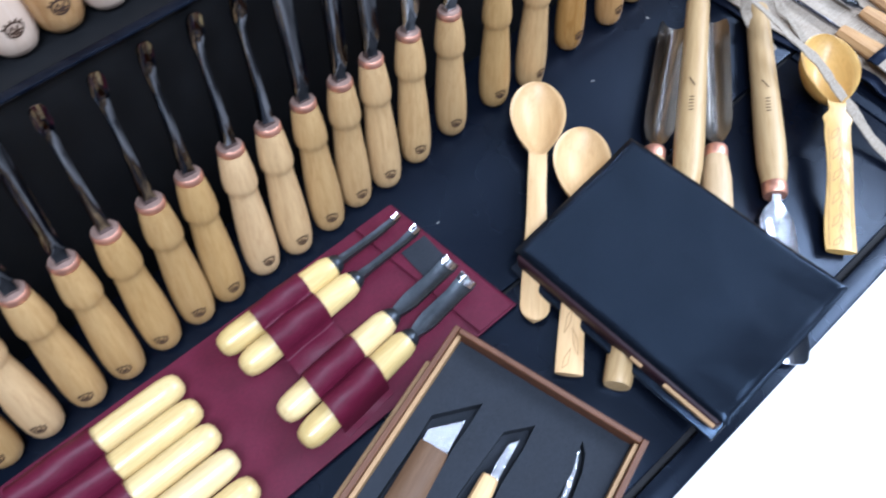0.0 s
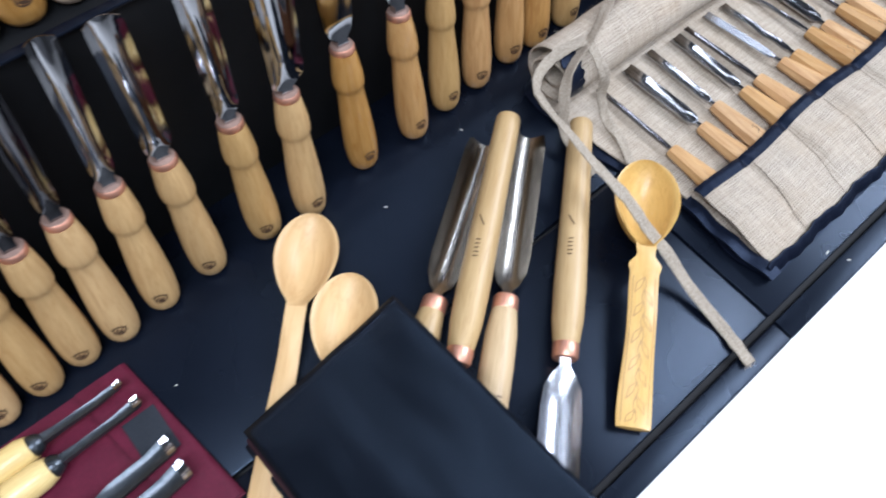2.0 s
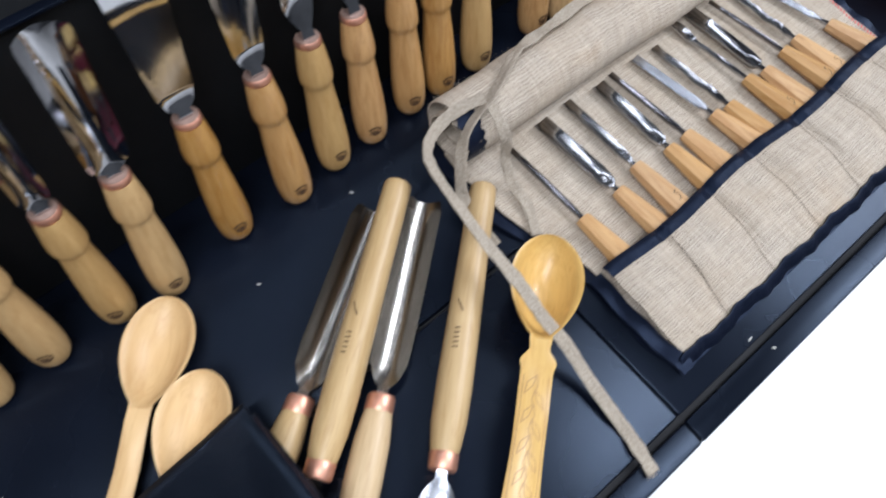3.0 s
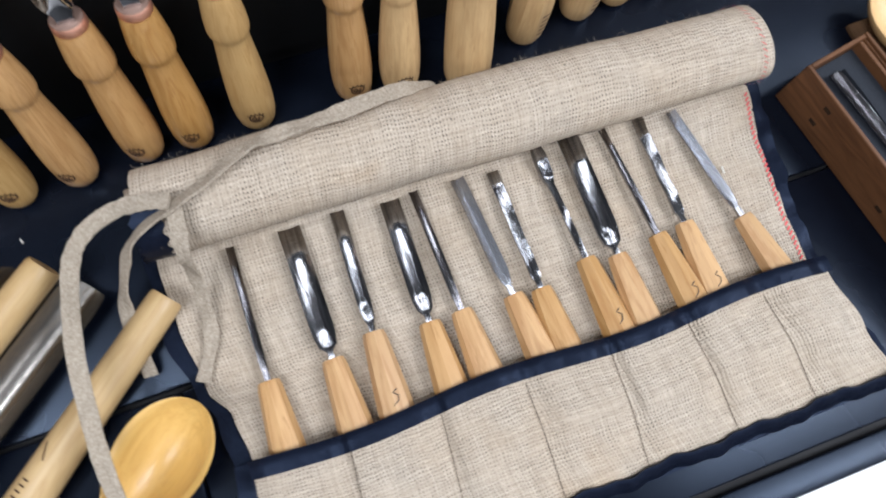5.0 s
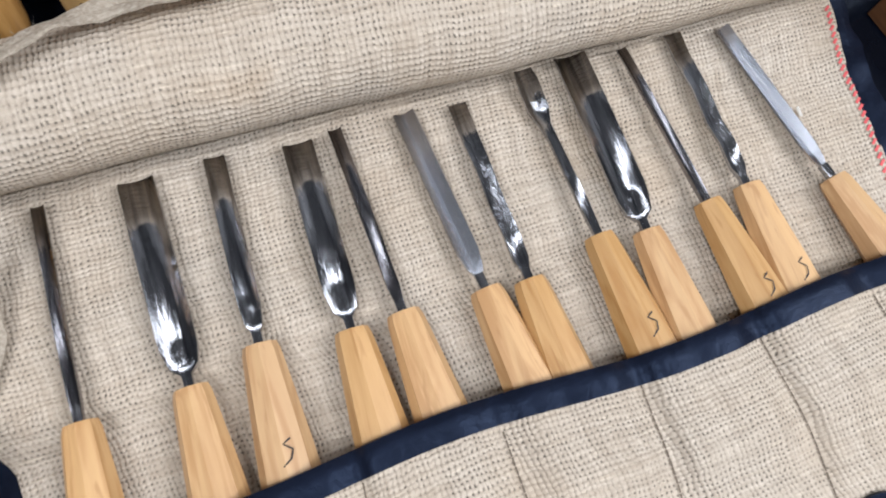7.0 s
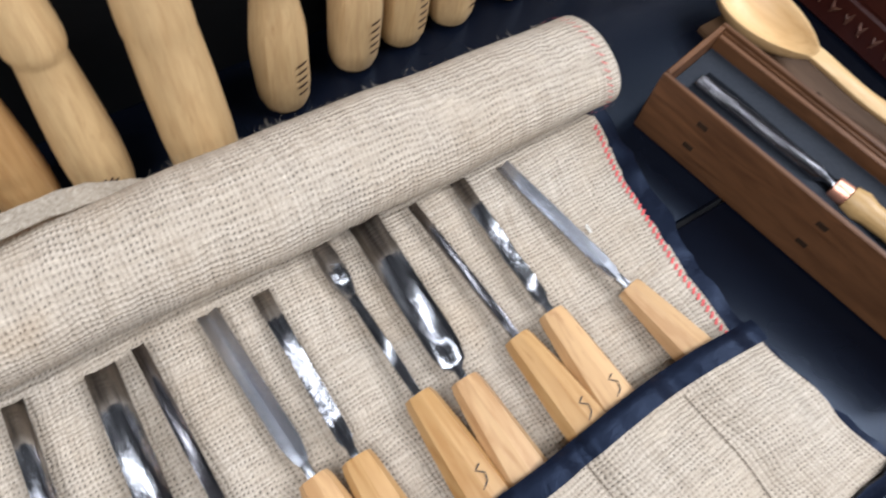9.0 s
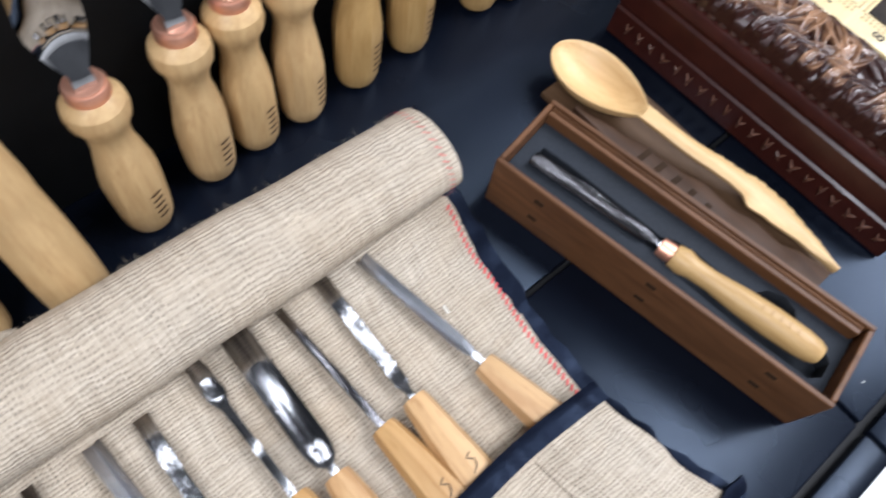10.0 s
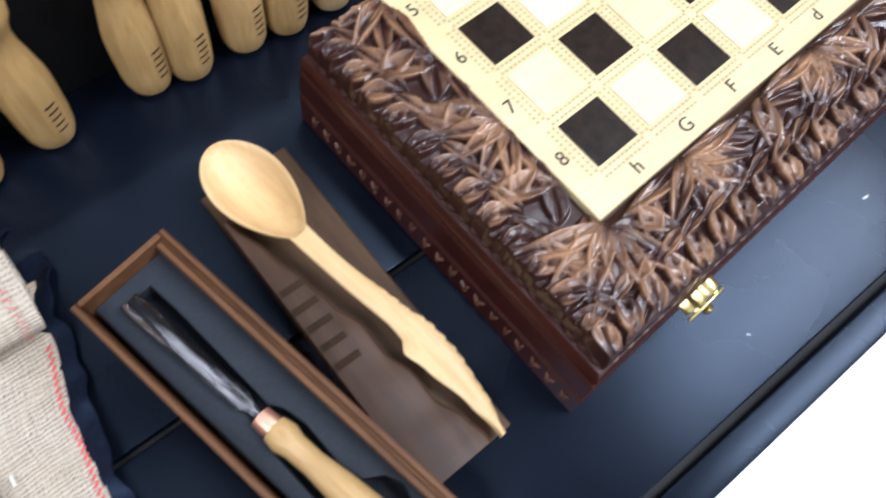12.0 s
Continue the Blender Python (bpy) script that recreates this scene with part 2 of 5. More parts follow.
def burlap(name, dark, light, pitch=0.0042):
    """Plain weave on the map: two crossing bands of threads, uneven, with dark gaps between."""
    m, nt, p, nn, ln = nodes_of(name)
    t = nn("ShaderNodeTexCoord")
    sep = nn("ShaderNodeSeparateXYZ")
    wob = noise_tex(nt, t.outputs["UV"], 160, 3.0)
    add = nn("ShaderNodeVectorMath")
    add.operation = "MULTIPLY_ADD"
    cmb = nn("ShaderNodeCombineXYZ")
    ln(wob, cmb.inputs[0]), ln(wob, cmb.inputs[1])
    add.inputs[1].default_value = (0.0030, 0.0030, 0)
    drift = noise_tex(nt, t.outputs["UV"], 26, 2.0)
    drag = nn("ShaderNodeVectorMath")
    drag.operation = "MULTIPLY_ADD"
    cmb2 = nn("ShaderNodeCombineXYZ")
    ln(drift, cmb2.inputs[1]), ln(drift, cmb2.inputs[0])
    drag.inputs[1].default_value = (0.004, -0.005, 0)
    ln(cmb2.outputs[0], drag.inputs[0]), ln(t.outputs["UV"], drag.inputs[2])
    ln(cmb.outputs[0], add.inputs[0]), ln(drag.outputs[0], add.inputs[2])
    ln(add.outputs[0], sep.inputs[0])

    def math1(op, a, b):
        n = nn("ShaderNodeMath")
        n.operation = op
        for k, val in enumerate((a, b)):
            if isinstance(val, (int, float)):
                n.inputs[k].default_value = val
            else:
                ln(val, n.inputs[k])
        return n.outputs[0]
    k = 2 * math.pi / pitch
    sx = math1("SINE", math1("MULTIPLY", sep.outputs[0], k), 0)
    sy = math1("SINE", math1("MULTIPLY", sep.outputs[1], k), 0)
    weave = math1("MULTIPLY", sx, sy)
    ax, ay = math1("ABSOLUTE", sx, 0), math1("ABSOLUTE", sy, 0)
    gap = math1("MAXIMUM", ax, ay)
    mp = nn("ShaderNodeMapping")
    mp.inputs["Scale"].default_value = (30, 420, 1)
    ln(t.outputs["UV"], mp.inputs["Vector"])
    slub = noise_tex(nt, mp.outputs["Vector"], 1.0, 3.0)
    mp2 = nn("ShaderNodeMapping")
    mp2.inputs["Scale"].default_value = (420, 30, 1)
    ln(t.outputs["UV"], mp2.inputs["Vector"])
    slub2 = noise_tex(nt, mp2.outputs["Vector"], 1.0, 3.0)
    broad = noise_tex(nt, t.outputs["UV"], 14, 4.0)
    speck = noise_tex(nt, t.outputs["UV"], 300, 2.0)
    col = mixcol(nt, ramp(nt, math1("ADD", slub, slub2), 0.50, 1.50), dark, light)
    col = mixcol(nt, ramp(nt, broad, 0.3, 0.7), mixcol(nt, 0.24, col, (0.42, 0.275, 0.135)), col)
    cloud = noise_tex(nt, t.outputs["UV"], 55, 4.0, 0.6)
    open_by = math1("ADD", math1("MULTIPLY", speck, 0.55), math1("MULTIPLY", cloud, 0.75))
    holes = math1("MULTIPLY", ramp(nt, gap, 0.74, 0.42), ramp(nt, open_by, 0.52, 0.74))
    col = mixcol(nt, math1("MULTIPLY", holes, 0.78), col, tuple(c * 0.22 for c in dark))
    straw = noise_tex(nt, mp.outputs["Vector"], 2.6, 2.0)
    col = mixcol(nt, math1("MULTIPLY", ramp(nt, straw, 0.60, 0.72), 0.45), col, (0.66, 0.56, 0.42))
    stain = noise_tex(nt, t.outputs["UV"], 9, 3.0, 0.6, 0.4)
    col = mixcol(nt, math1("MULTIPLY", ramp(nt, stain, 0.58, 0.72), 0.30), col, (0.42, 0.26, 0.12))
    ln(col, p.inputs["Base Color"])
    p.inputs["Roughness"].default_value = 0.95
    p.inputs["Specular IOR Level"].default_value = 0.1
    height = math1("ADD", math1("MULTIPLY", math1("ADD", ax, ay), 0.4), math1("MULTIPLY", math1("ADD", slub, slub2), 0.3))
    bump(nt, p, height, 1.0, 0.0009)
    return m


M_BURLAP = burlap("burlap_cloth", (0.325, 0.272, 0.212), (0.600, 0.525, 0.432))


# ---- building helpers ----
def part(name, bm, material, parent=None, label="", smooth=40):
    me = bpy.data.meshes.new(name)
    bm.normal_update()
    bm.to_mesh(me)
    bm.free()
    me.materials.append(material)
    if smooth:
        me.polygons.foreach_set("use_smooth", [True] * len(me.polygons))
        me.set_sharp_from_angle(angle=radians(smooth))
    ob = new(name, me)
    ob.parent = parent
    return tagged(ob, label)


def same_mesh(name, ob, parent, m):
    o = new(name, ob.data)
    o.parent = parent
    o.matrix_basis = m
    return o


def thing(name, label, category, group="", m=None):
    ob = new(name)
    ob.empty_display_size = 0.02
    if m is not None:
        ob.matrix_basis = m
    return tagged(ob, label, category, group)


def lathe(prof, seg=24, bm=None, m=None, cut=None, flats=(-9, -8, 8, 9)):
    """Turned solid about z from (radius, z) rows; cut: number of flats of the cross-section, fading in and out over the heights in flats."""
    bm = bm or bmesh.new()
    m = m or Matrix()
    rings = []
    for r, z in prof:
        if r < 1e-6:
            rings.append([bm.verts.new(m @ Vector((0, 0, z)))])
            continue
        ring = []
        for k in range(seg):
            a = 2 * math.pi * k / seg
            q = r
            if cut:
                step = 2 * math.pi / cut
                q = r * math.cos(step / 2) / math.cos((a + step / 2) % step - step / 2) * 1.03
                q = r + (q - r) * max(0.0, min(1.0, (z - flats[0]) / (flats[1] - flats[0]), (flats[3] - z) / (flats[3] - flats[2])))
            ring.append(bm.verts.new(m @ Vector((q * math.cos(a), q * math.sin(a), z))))
        rings.append(ring)
    for a, b in zip(rings, rings[1:]):
        for k in range(seg):
            j = (k + 1) % seg
            if len(a) == 1 and len(b) > 1:
                bm.faces.new((a[0], b[j], b[k]))
            elif len(b) == 1 and len(a) > 1:
                bm.faces.new((a[k], a[j], b[0]))
            elif len(a) > 1:
                bm.faces.new((a[k], a[j], b[j], b[k]))
    if len(rings[0]) > 1:
        bm.faces.new(list(reversed(rings[0])))
    if len(rings[-1]) > 1:
        bm.faces.new(rings[-1])
    return bm


def loft(sections, bm=None, m=None):
    """Closed cross-sections (equal lists of points) joined into one solid."""
    bm = bm or bmesh.new()
    m = m or Matrix()
    rows = [[bm.verts.new(m @ Vector(p)) for p in s] for s in sections]
    n = len(rows[0])
    for a, b in zip(rows, rows[1:]):
        for k in range(n):
            bm.faces.new((a[k], a[(k + 1) % n], b[(k + 1) % n], b[k]))
    bm.faces.new(list(reversed(rows[0])))
    bm.faces.new(rows[-1])
    bmesh.ops.recalc_face_normals(bm, faces=bm.faces)
    return bm


def slab(x0, x1, y0, y1, z0, z1, bevel=0.0, seg=2, bm=None):
    own = bmesh.new()
    bmesh.ops.create_cube(own, size=1)
    for v in own.verts:
        v.co = Vector((x0 + (v.co.x + 0.5) * (x1 - x0), y0 + (v.co.y + 0.5) * (y1 - y0), z0 + (v.co.z + 0.5) * (z1 - z0)))
    if bevel:
        bmesh.ops.bevel(own, geom=own.edges[:], offset=bevel, segments=seg, affect="EDGES", profile=0.5)
    if bm is None:
        return own
    me = bpy.data.meshes.new("tmp")
    own.to_mesh(me)
    own.free()
    bm.from_mesh(me)
    bpy.data.meshes.remove(me)
    return bm


def sheet(fn, nu, nv, thick, uv=None):
    """A cloth of real thickness over the unit square; fn(s, t) gives the upper face, uv(s, t) its map in metres."""
    bm = bmesh.new()
    lay = bm.loops.layers.uv.new("UVMap")
    P = [[Vector(fn(i / nu, j / nv)) for j in range(nv + 1)] for i in range(nu + 1)]
    top = [[bm.verts.new(p) for p in row] for row in P]
    low = []
    for i in range(nu + 1):
        row = []
        for j in range(nv + 1):
            du = P[min(nu, i + 1)][j] - P[max(0, i - 1)][j]
            dv = P[i][min(nv, j + 1)] - P[i][max(0, j - 1)]
            n = du.cross(dv)
            n = n.normalized() if n.length > 1e-12 else Vector((0, 0, 1))
            row.append(bm.verts.new(P[i][j] - n * thick))
        low.append(row)
    where = {}
    for i in range(nu + 1):
        for j in range(nv + 1):
            c = uv(i / nu, j / nv) if uv else (i / nu, j / nv)
            where[top[i][j]] = where[low[i][j]] = c

    def face(*vs):
        f = bm.faces.new(vs)
        for lp in f.loops:
            lp[lay].uv = where[lp.vert]
    for i in range(nu):
        for j in range(nv):
            face(top[i][j], top[i + 1][j], top[i + 1][j + 1], top[i][j + 1])
            face(low[i][j], low[i][j + 1], low[i + 1][j + 1], low[i + 1][j])
    for i in range(nu):
        face(top[i][0], low[i][0], low[i + 1][0], top[i + 1][0])
        face(top[i][nv], top[i + 1][nv], low[i + 1][nv], low[i][nv])
    for j in range(nv):
        face(top[0][j], top[0][j + 1], low[0][j + 1], low[0][j])
        face(top[nu][j], low[nu][j], low[nu][j + 1], top[nu][j + 1])
    return bm


def lerp(rows, x):
    """Piecewise line through (x, value) rows."""
    if x <= rows[0][0]:
        return rows[0][1]
    for (a, p), (b, q) in zip(rows, rows[1:]):
        if x <= b:
            return p + (q - p) * (x - a) / (b - a)
    return rows[-1][1]


def soft(rows, x):
    """The same, eased from row to row."""
    if x <= rows[0][0]:
        return rows[0][1]
    for (a, p), (b, q) in zip(rows, rows[1:]):
        if x <= b:
            k = (x - a) / (b - a)
            return p + (q - p) * k * k * (3 - 2 * k)
    return rows[-1][1]


def along(p, q, z=0.0):
    """A pose at p with local x towards q."""
    d = Vector((q[0] - p[0], q[1] - p[1], 0))
    return Matrix.Translation((p[0], p[1], z)) @ Matrix.Rotation(math.atan2(d.y, d.x), 4, "Z")


def strokes(lines, width, place):
    """Flat marks laid on a surface: polylines in a plane, put on it by place(a, b)."""
    bm = bmesh.new()
    for pts in lines:
        fine = []
        for p, q in zip(pts, pts[1:]):
            p, q = Vector(p), Vector(q)
            n = max(1, int((q - p).length / 0.0015))
            fine += [p + (q - p) * k / n for k in range(n)]
        fine.append(Vector(pts[-1]))
        prev = None
        for k, c in enumerate(fine):
            d = fine[min(k + 1, len(fine) - 1)] - fine[max(k - 1, 0)]
            if d.length < 1e-9:
                d = Vector((1, 0))
            n = Vector((-d.y, d.x)).normalized() * width / 2
            pair = (bm.verts.new(place(c.x + n.x, c.y + n.y)), bm.verts.new(place(c.x - n.x, c.y - n.y)))
            if prev:
                bm.faces.new((prev[0], prev[1], pair[1], pair[0]))
            prev = pair
    return bm


def on_turned(prof, turn=0.0, lift=0.00025):
    """A place() for strokes on a turned solid: a goes round, b along z; turn: the side that faces out (degrees)."""
    rows = sorted((z, r) for r, z in prof)

    def place(a, b):
        r = lerp(rows, b) + lift
        t = radians(turn) + a / max(r, 0.004)
        return Vector((r * math.cos(t), r * math.sin(t), b))
    return place


def emblem(cx, cy, s):
    """A small branded badge: a spiky rounded outline with plain strokes inside."""
    ring = [(cx + s * math.cos(a) * (1 + 0.10 * math.cos(3 * a)), cy + s * 0.85 * math.sin(a)) for a in (k * math.pi / 8 for k in range(17))]
    zigzag = [(0.5, 0.35), (0.1, -0.35), (-0.2, 0.5), (-0.6, -0.1), (-0.3, -0.5), (0.45, -0.55)]
    spikes = [[(cx + s * e * math.cos(a), cy + s * e * 0.85 * math.sin(a)) for e in (0.95, 1.42)] for a in (0.5, 1.05, 1.57, 2.09, 2.64)]
    return [ring, [(cx + s * a, cy + s * b) for a, b in zigzag], [(cx - s * 0.7, cy - s * 0.25), (cx + s * 0.7, cy - s * 0.25)], *spikes]


def word_bars(cx, cy, n, height, step, upright=True):
    """A row of plain bars in place of a brand word; it runs along b when upright."""
    out = []
    for k in range(n):
        o = (k - (n - 1) / 2) * step
        out.append([(cx - height / 2, cy + o), (cx + height / 2, cy + o)] if upright else [(cx + o, cy - height / 2), (cx + o, cy + height / 2)])
    return out


def blade_mesh(sections, n=8, m=None):
    """A hollow or flat blade along z: rows of (z, width, hollow, setback, thickness); the hollow faces -y."""
    secs = []
    for z, w, hol, off, th in sections:
        front = [((k / n * 2 - 1) * w / 2, off - hol * (k / n * 2 - 1) ** 2 - th / 2, z) for k in range(n + 1)]
        back = [((1 - k / n * 2) * w / 2 * 1.02, off - hol * (1 - k / n * 2) ** 2 + th / 2, z) for k in range(n + 1)]
        secs.append(front + back)
    return loft(secs, m=m)

# ---- the hall and the table ----
def room_slab(name, box, material, label):
    return tagged(part(name, slab(*box), material, None, smooth=0), label, "room", "", "structure")


room_slab("floor", (-5, 5, -5, 4, -0.85, -0.75), M_FLOOR, "bright white exhibition hall floor")
room_slab("ceiling", (-5, 5, -5, 4, 2.3, 2.4), M_CEIL, "plain dark hall ceiling")
room_slab("wall_north", (-5, 5, 4, 4.1, -0.75, 2.3), M_WALL, "plain grey hall wall")
room_slab("wall_south", (-5, 5, -5.1, -5, -0.75, 2.3), M_WALL, "plain grey hall wall")
room_slab("wall_west", (-5.1, -5, -5, 4, -0.75, 2.3), M_WALL, "plain grey hall wall")
room_slab("wall_east", (5, 5.1, -5, 4, -0.75, 2.3), M_WALL, "plain grey hall wall")

table = thing("display_table", "navy-black laminate display table with jointed top panels", "table")
part("underlay", slab(-1.24, 1.54, -0.012, 0.60, -0.05, -0.006), M_GAP, table)
for k in range(5):
    x0 = -0.991 + 0.5 * k
    x1 = x0 + 0.5
    for y0, y1, gap_lo, gap_hi in ((-0.020, 0.0, 0.0, 0.0026), (0.0, 0.164, 0.0026, 0.0016)):
        part("top_panel", slab(x0 + 0.0009, x1 - 0.0009, y0 + gap_lo, y1 - gap_hi, -0.024, 0.0, 0.0016, 2), M_TABLE, table)
part("top_panel", slab(-0.9901, 1.5081, 0.1656, 0.60, -0.024, 0.0, 0.0016, 2), M_TABLE, table)
for x in (-0.95, 1.25):
    for y in (0.08, 0.52):
        part("leg", slab(x - 0.03, x + 0.03, y - 0.03, y + 0.03, -0.75, -0.05, 0.003), M_PANEL, table)

stand = thing("display_stand", "black two-tier tool stand with leaning boards", "stand")


def prism(poly, x0, x1):
    return loft([[(x0, y, z) for y, z in poly], [(x1, y, z) for y, z in poly]])


part("lower_board", prism([(0.3515, 0.0005), (0.3535, 0.2068), (0.410, 0.2068), (0.410, 0.0005)], -1.0, 1.4), M_PANEL, stand, smooth=0)
part("lip", slab(-1.0, 1.4, 0.3505, 0.3570, 0.2071, 0.2094, 0.0008), M_TABLE, stand, "thin edge strip along the step")
part("upper_board", prism([(0.408, 0.2071), (0.434, 0.47), (0.49, 0.47), (0.49, 0.2071)], -1.0, 1.4), M_PANEL, stand, smooth=0)
part("backing", prism([(0.4105, 0.0005), (0.4105, 0.2068), (0.49, 0.2068), (0.49, 0.0005)], -1.0, 1.4), M_PANEL, stand, smooth=0)

# ---- the row of standing chisels ----
PROF_A = [(0, 0), (0.0070, 0.0004), (0.0105, 0.0022), (0.0128, 0.0065), (0.0141, 0.014), (0.0146, 0.025), (0.0143, 0.038), (0.0132, 0.056),
          (0.0117, 0.074), (0.0110, 0.0835), (0.0113, 0.0855), (0.0126, 0.0885), (0.0130, 0.092), (0.0127, 0.099), (0.0112, 0.111), (0.0101, 0.1175), (0.0098, 0.1185)]
PROF_G = [(0, 0), (0.009, 0.0004), (0.0125, 0.003), (0.0140, 0.010), (0.0143, 0.03), (0.0138, 0.055), (0.0130, 0.075), (0.0126, 0.082), (0.0129, 0.085), (0.0128, 0.092), (0.0118, 0.107), (0.0108, 0.1175), (0.0104, 0.1185)]
PROF_B = [(0, 0), (0.0085, 0.0004), (0.0120, 0.003), (0.0138, 0.008), (0.0146, 0.016), (0.0149, 0.032), (0.0149, 0.042), (0.0142, 0.049), (0.0120, 0.062),
          (0.0106, 0.068), (0.0104, 0.075), (0.0118, 0.081), (0.0146, 0.0865), (0.0153, 0.091), (0.0146, 0.0955), (0.0112, 0.0995), (0.0100, 0.1005)]


def ferrule_prof(z, r, h=0.0085):
    return [(r, z), (r + 0.0003, z + 0.0006), (r, z + h - 0.001), (r - 0.0008, z + h), (0, z + h)]


def chisel_blade(kind, w, z0, ztip):
    """Blade from the ferrule at z0 to the tip."""
    L = ztip - z0
    if kind == "gouge":
        return blade_mesh([(z0 - 0.002, 0.0092, 0.0003, 0, 0.0080), (z0 + 0.002, 0.0090, 0.0004, 0, 0.0070), (z0 + 0.004, max(0.0094, w * 0.56), w * 0.03, 0.0003, 0.0052), (z0 + 0.0075, max(0.0100, w * 0.76), w * 0.10, 0.0006, 0.0038),
                           (z0 + 0.013, max(0.0100, w * 0.86), w * 0.22, 0.001, 0.0028), (z0 + 0.022, w * 0.90, w * 0.29, 0.0015, 0.0022),
                           (z0 + L * 0.7, w * 0.97, w * 0.32, 0.0015, 0.002), (ztip - 0.003, w, w * 0.33, 0.0015, 0.0014), (ztip, w * 0.94, w * 0.31, 0.0018, 0.0006)])
    if kind == "flat":
        return blade_mesh([(z0 - 0.002, 0.0095, 0, 0, 0.0080), (z0 + 0.004, 0.0095, 0, 0, 0.0065), (z0 + 0.0075, w * 0.48, 0.0006, 0.0005, 0.0038),
                           (z0 + 0.018, w * 0.66, 0.0012, 0.001, 0.0026), (z0 + L * 0.6, w * 0.86, 0.0009, -0.005, 0.002),
                           (ztip - 0.002, w, 0.0009, -0.010, 0.0014), (ztip, w, 0.0009, -0.0100, 0.0005)])
    if kind == "shovel":
        return blade_mesh([(z0 - 0.002, 0.0095, 0, 0, 0.0080), (z0 + 0.005, 0.0095, 0, 0.001, 0.0065), (z0 + 0.014, w * 0.75, w * 0.05, 0.004, 0.003),
                           (z0 + 0.024, w * 0.98, w * 0.10, 0.006, 0.0022), (z0 + L * 0.62, w, w * 0.14, 0.0045, 0.002), (ztip - 0.004, w * 0.9, w * 0.16, 0.0, 0.0016), (ztip, w * 0.74, w * 0.14, -0.002, 0.0008)])
    return blade_mesh([(z0 - 0.002, 0.0095, 0, 0, 0.0080), (z0 + 0.005, 0.0085, 0.0002, 0, 0.0060), (z0 + L * 0.30, 0.0062, 0.0008, 0.0005, 0.0045),
                       (z0 + L * 0.62, 0.0048, 0.0006, 0.003, 0.0042), (z0 + L * 0.74, 0.0060, 0.001, 0.004, 0.0032), (z0 + L * 0.86, w, w * 0.2, 0.002, 0.002),
                       (ztip - 0.003, w * 0.95, w * 0.2, -0.001, 0.0015), (ztip, w * 0.6, w * 0.1, -0.0025, 0.0008)])


HANDLE_A = part("handle", lathe(PROF_A, 28), M_WOOD)
HANDLE_B = part("handle", lathe(PROF_B, 32, cut=8, flats=(0.004, 0.030, 0.050, 0.072)), M_WOOD, smooth=28)
HANDLE_G = part("handle", lathe(PROF_G, 28), M_WOOD)
HANDLE_P = part("handle", lathe(PROF_A, 28), M_PALE)
HANDLE_V = part("handle", lathe(PROF_A, 28), M_VARN)
FERR_A = part("ferrule", lathe(ferrule_prof(0.119, 0.0097, 0.0052), 24), M_COPPER)
FERR_B = part("ferrule", lathe(ferrule_prof(0.1, 0.0101, 0.0062), 24), M_COPPER)
WASH_A = part("washer", lathe([(0.0086, 0.1236), (0.0090, 0.1241), (0.0088, 0.1248), (0.0078, 0.1250), (0.0060, 0.1246), (0, 0.1244)], 24), M_WASHER)
WASH_B = part("washer", lathe([(0.0088, 0.1056), (0.0092, 0.1061), (0.0090, 0.1068), (0.0080, 0.1070), (0.0062, 0.1066), (0, 0.1064)], 24), M_COPPER)
MARK_A = part("brand_mark", strokes(emblem(0, 0.0195, 0.0047), 0.00115, on_turned(PROF_A, -90)), M_BURN)
MARK_B = [part("brand_bar", strokes([bar], 0.0014, on_turned([(r * 1.012, z) for r, z in PROF_B], -90, 0.0004)), M_BURN) for bar in word_bars(0, 0.026, 5, 0.0066, 0.0046)]
FIRST = {}


def once(ob, name, parent, turn=0.0):
    """The first use takes the object itself, later ones share its mesh."""
    m = pose(0, 0, 0, 0, 0, turn)
    if ob not in FIRST:
        FIRST[ob] = True
        ob.parent, ob.matrix_basis = parent, m
        return ob
    return same_mesh(name, ob, parent, m)


def chisel(x, kind, w, label, style="A", y=0.312, z=0.0, lean=-6.0, size=1.0, high=1.0, roll=0.0, yaw=0.0, tip=0.199):
    m = pose(x, y, z, lean, roll, 0) @ Matrix.Diagonal((size, size, high, 1))
    ob = thing("carving_chisel", label, "chisel", "chisels standing in the display stand", m)
    h, fr, mk, zf = {"A": (HANDLE_A, FERR_A, MARK_A, 0.1265), "B": (HANDLE_B, FERR_B, MARK_B, 0.1085), "P": (HANDLE_P, FERR_A, MARK_A, 0.1265), "V": (HANDLE_V, FERR_A, MARK_A, 0.1265), "G": (HANDLE_G, FERR_A, MARK_A, 0.1265)}[style]
    once(h, "handle", ob, yaw)
    once(fr, "ferrule", ob)
    once(WASH_B if style == "B" else WASH_A, "washer", ob)
    for bar in mk if isinstance(mk, list) else [mk]:
        once(bar, "brand_bar" if isinstance(mk, list) else "brand_mark", ob, yaw)
    part("blade", chisel_blade(kind, w, zf, tip), M_THIN if kind == "bent" or w < 0.018 and style == "A" else M_CHROME, ob, "mirror-polished steel blade", smooth=50)
    return ob


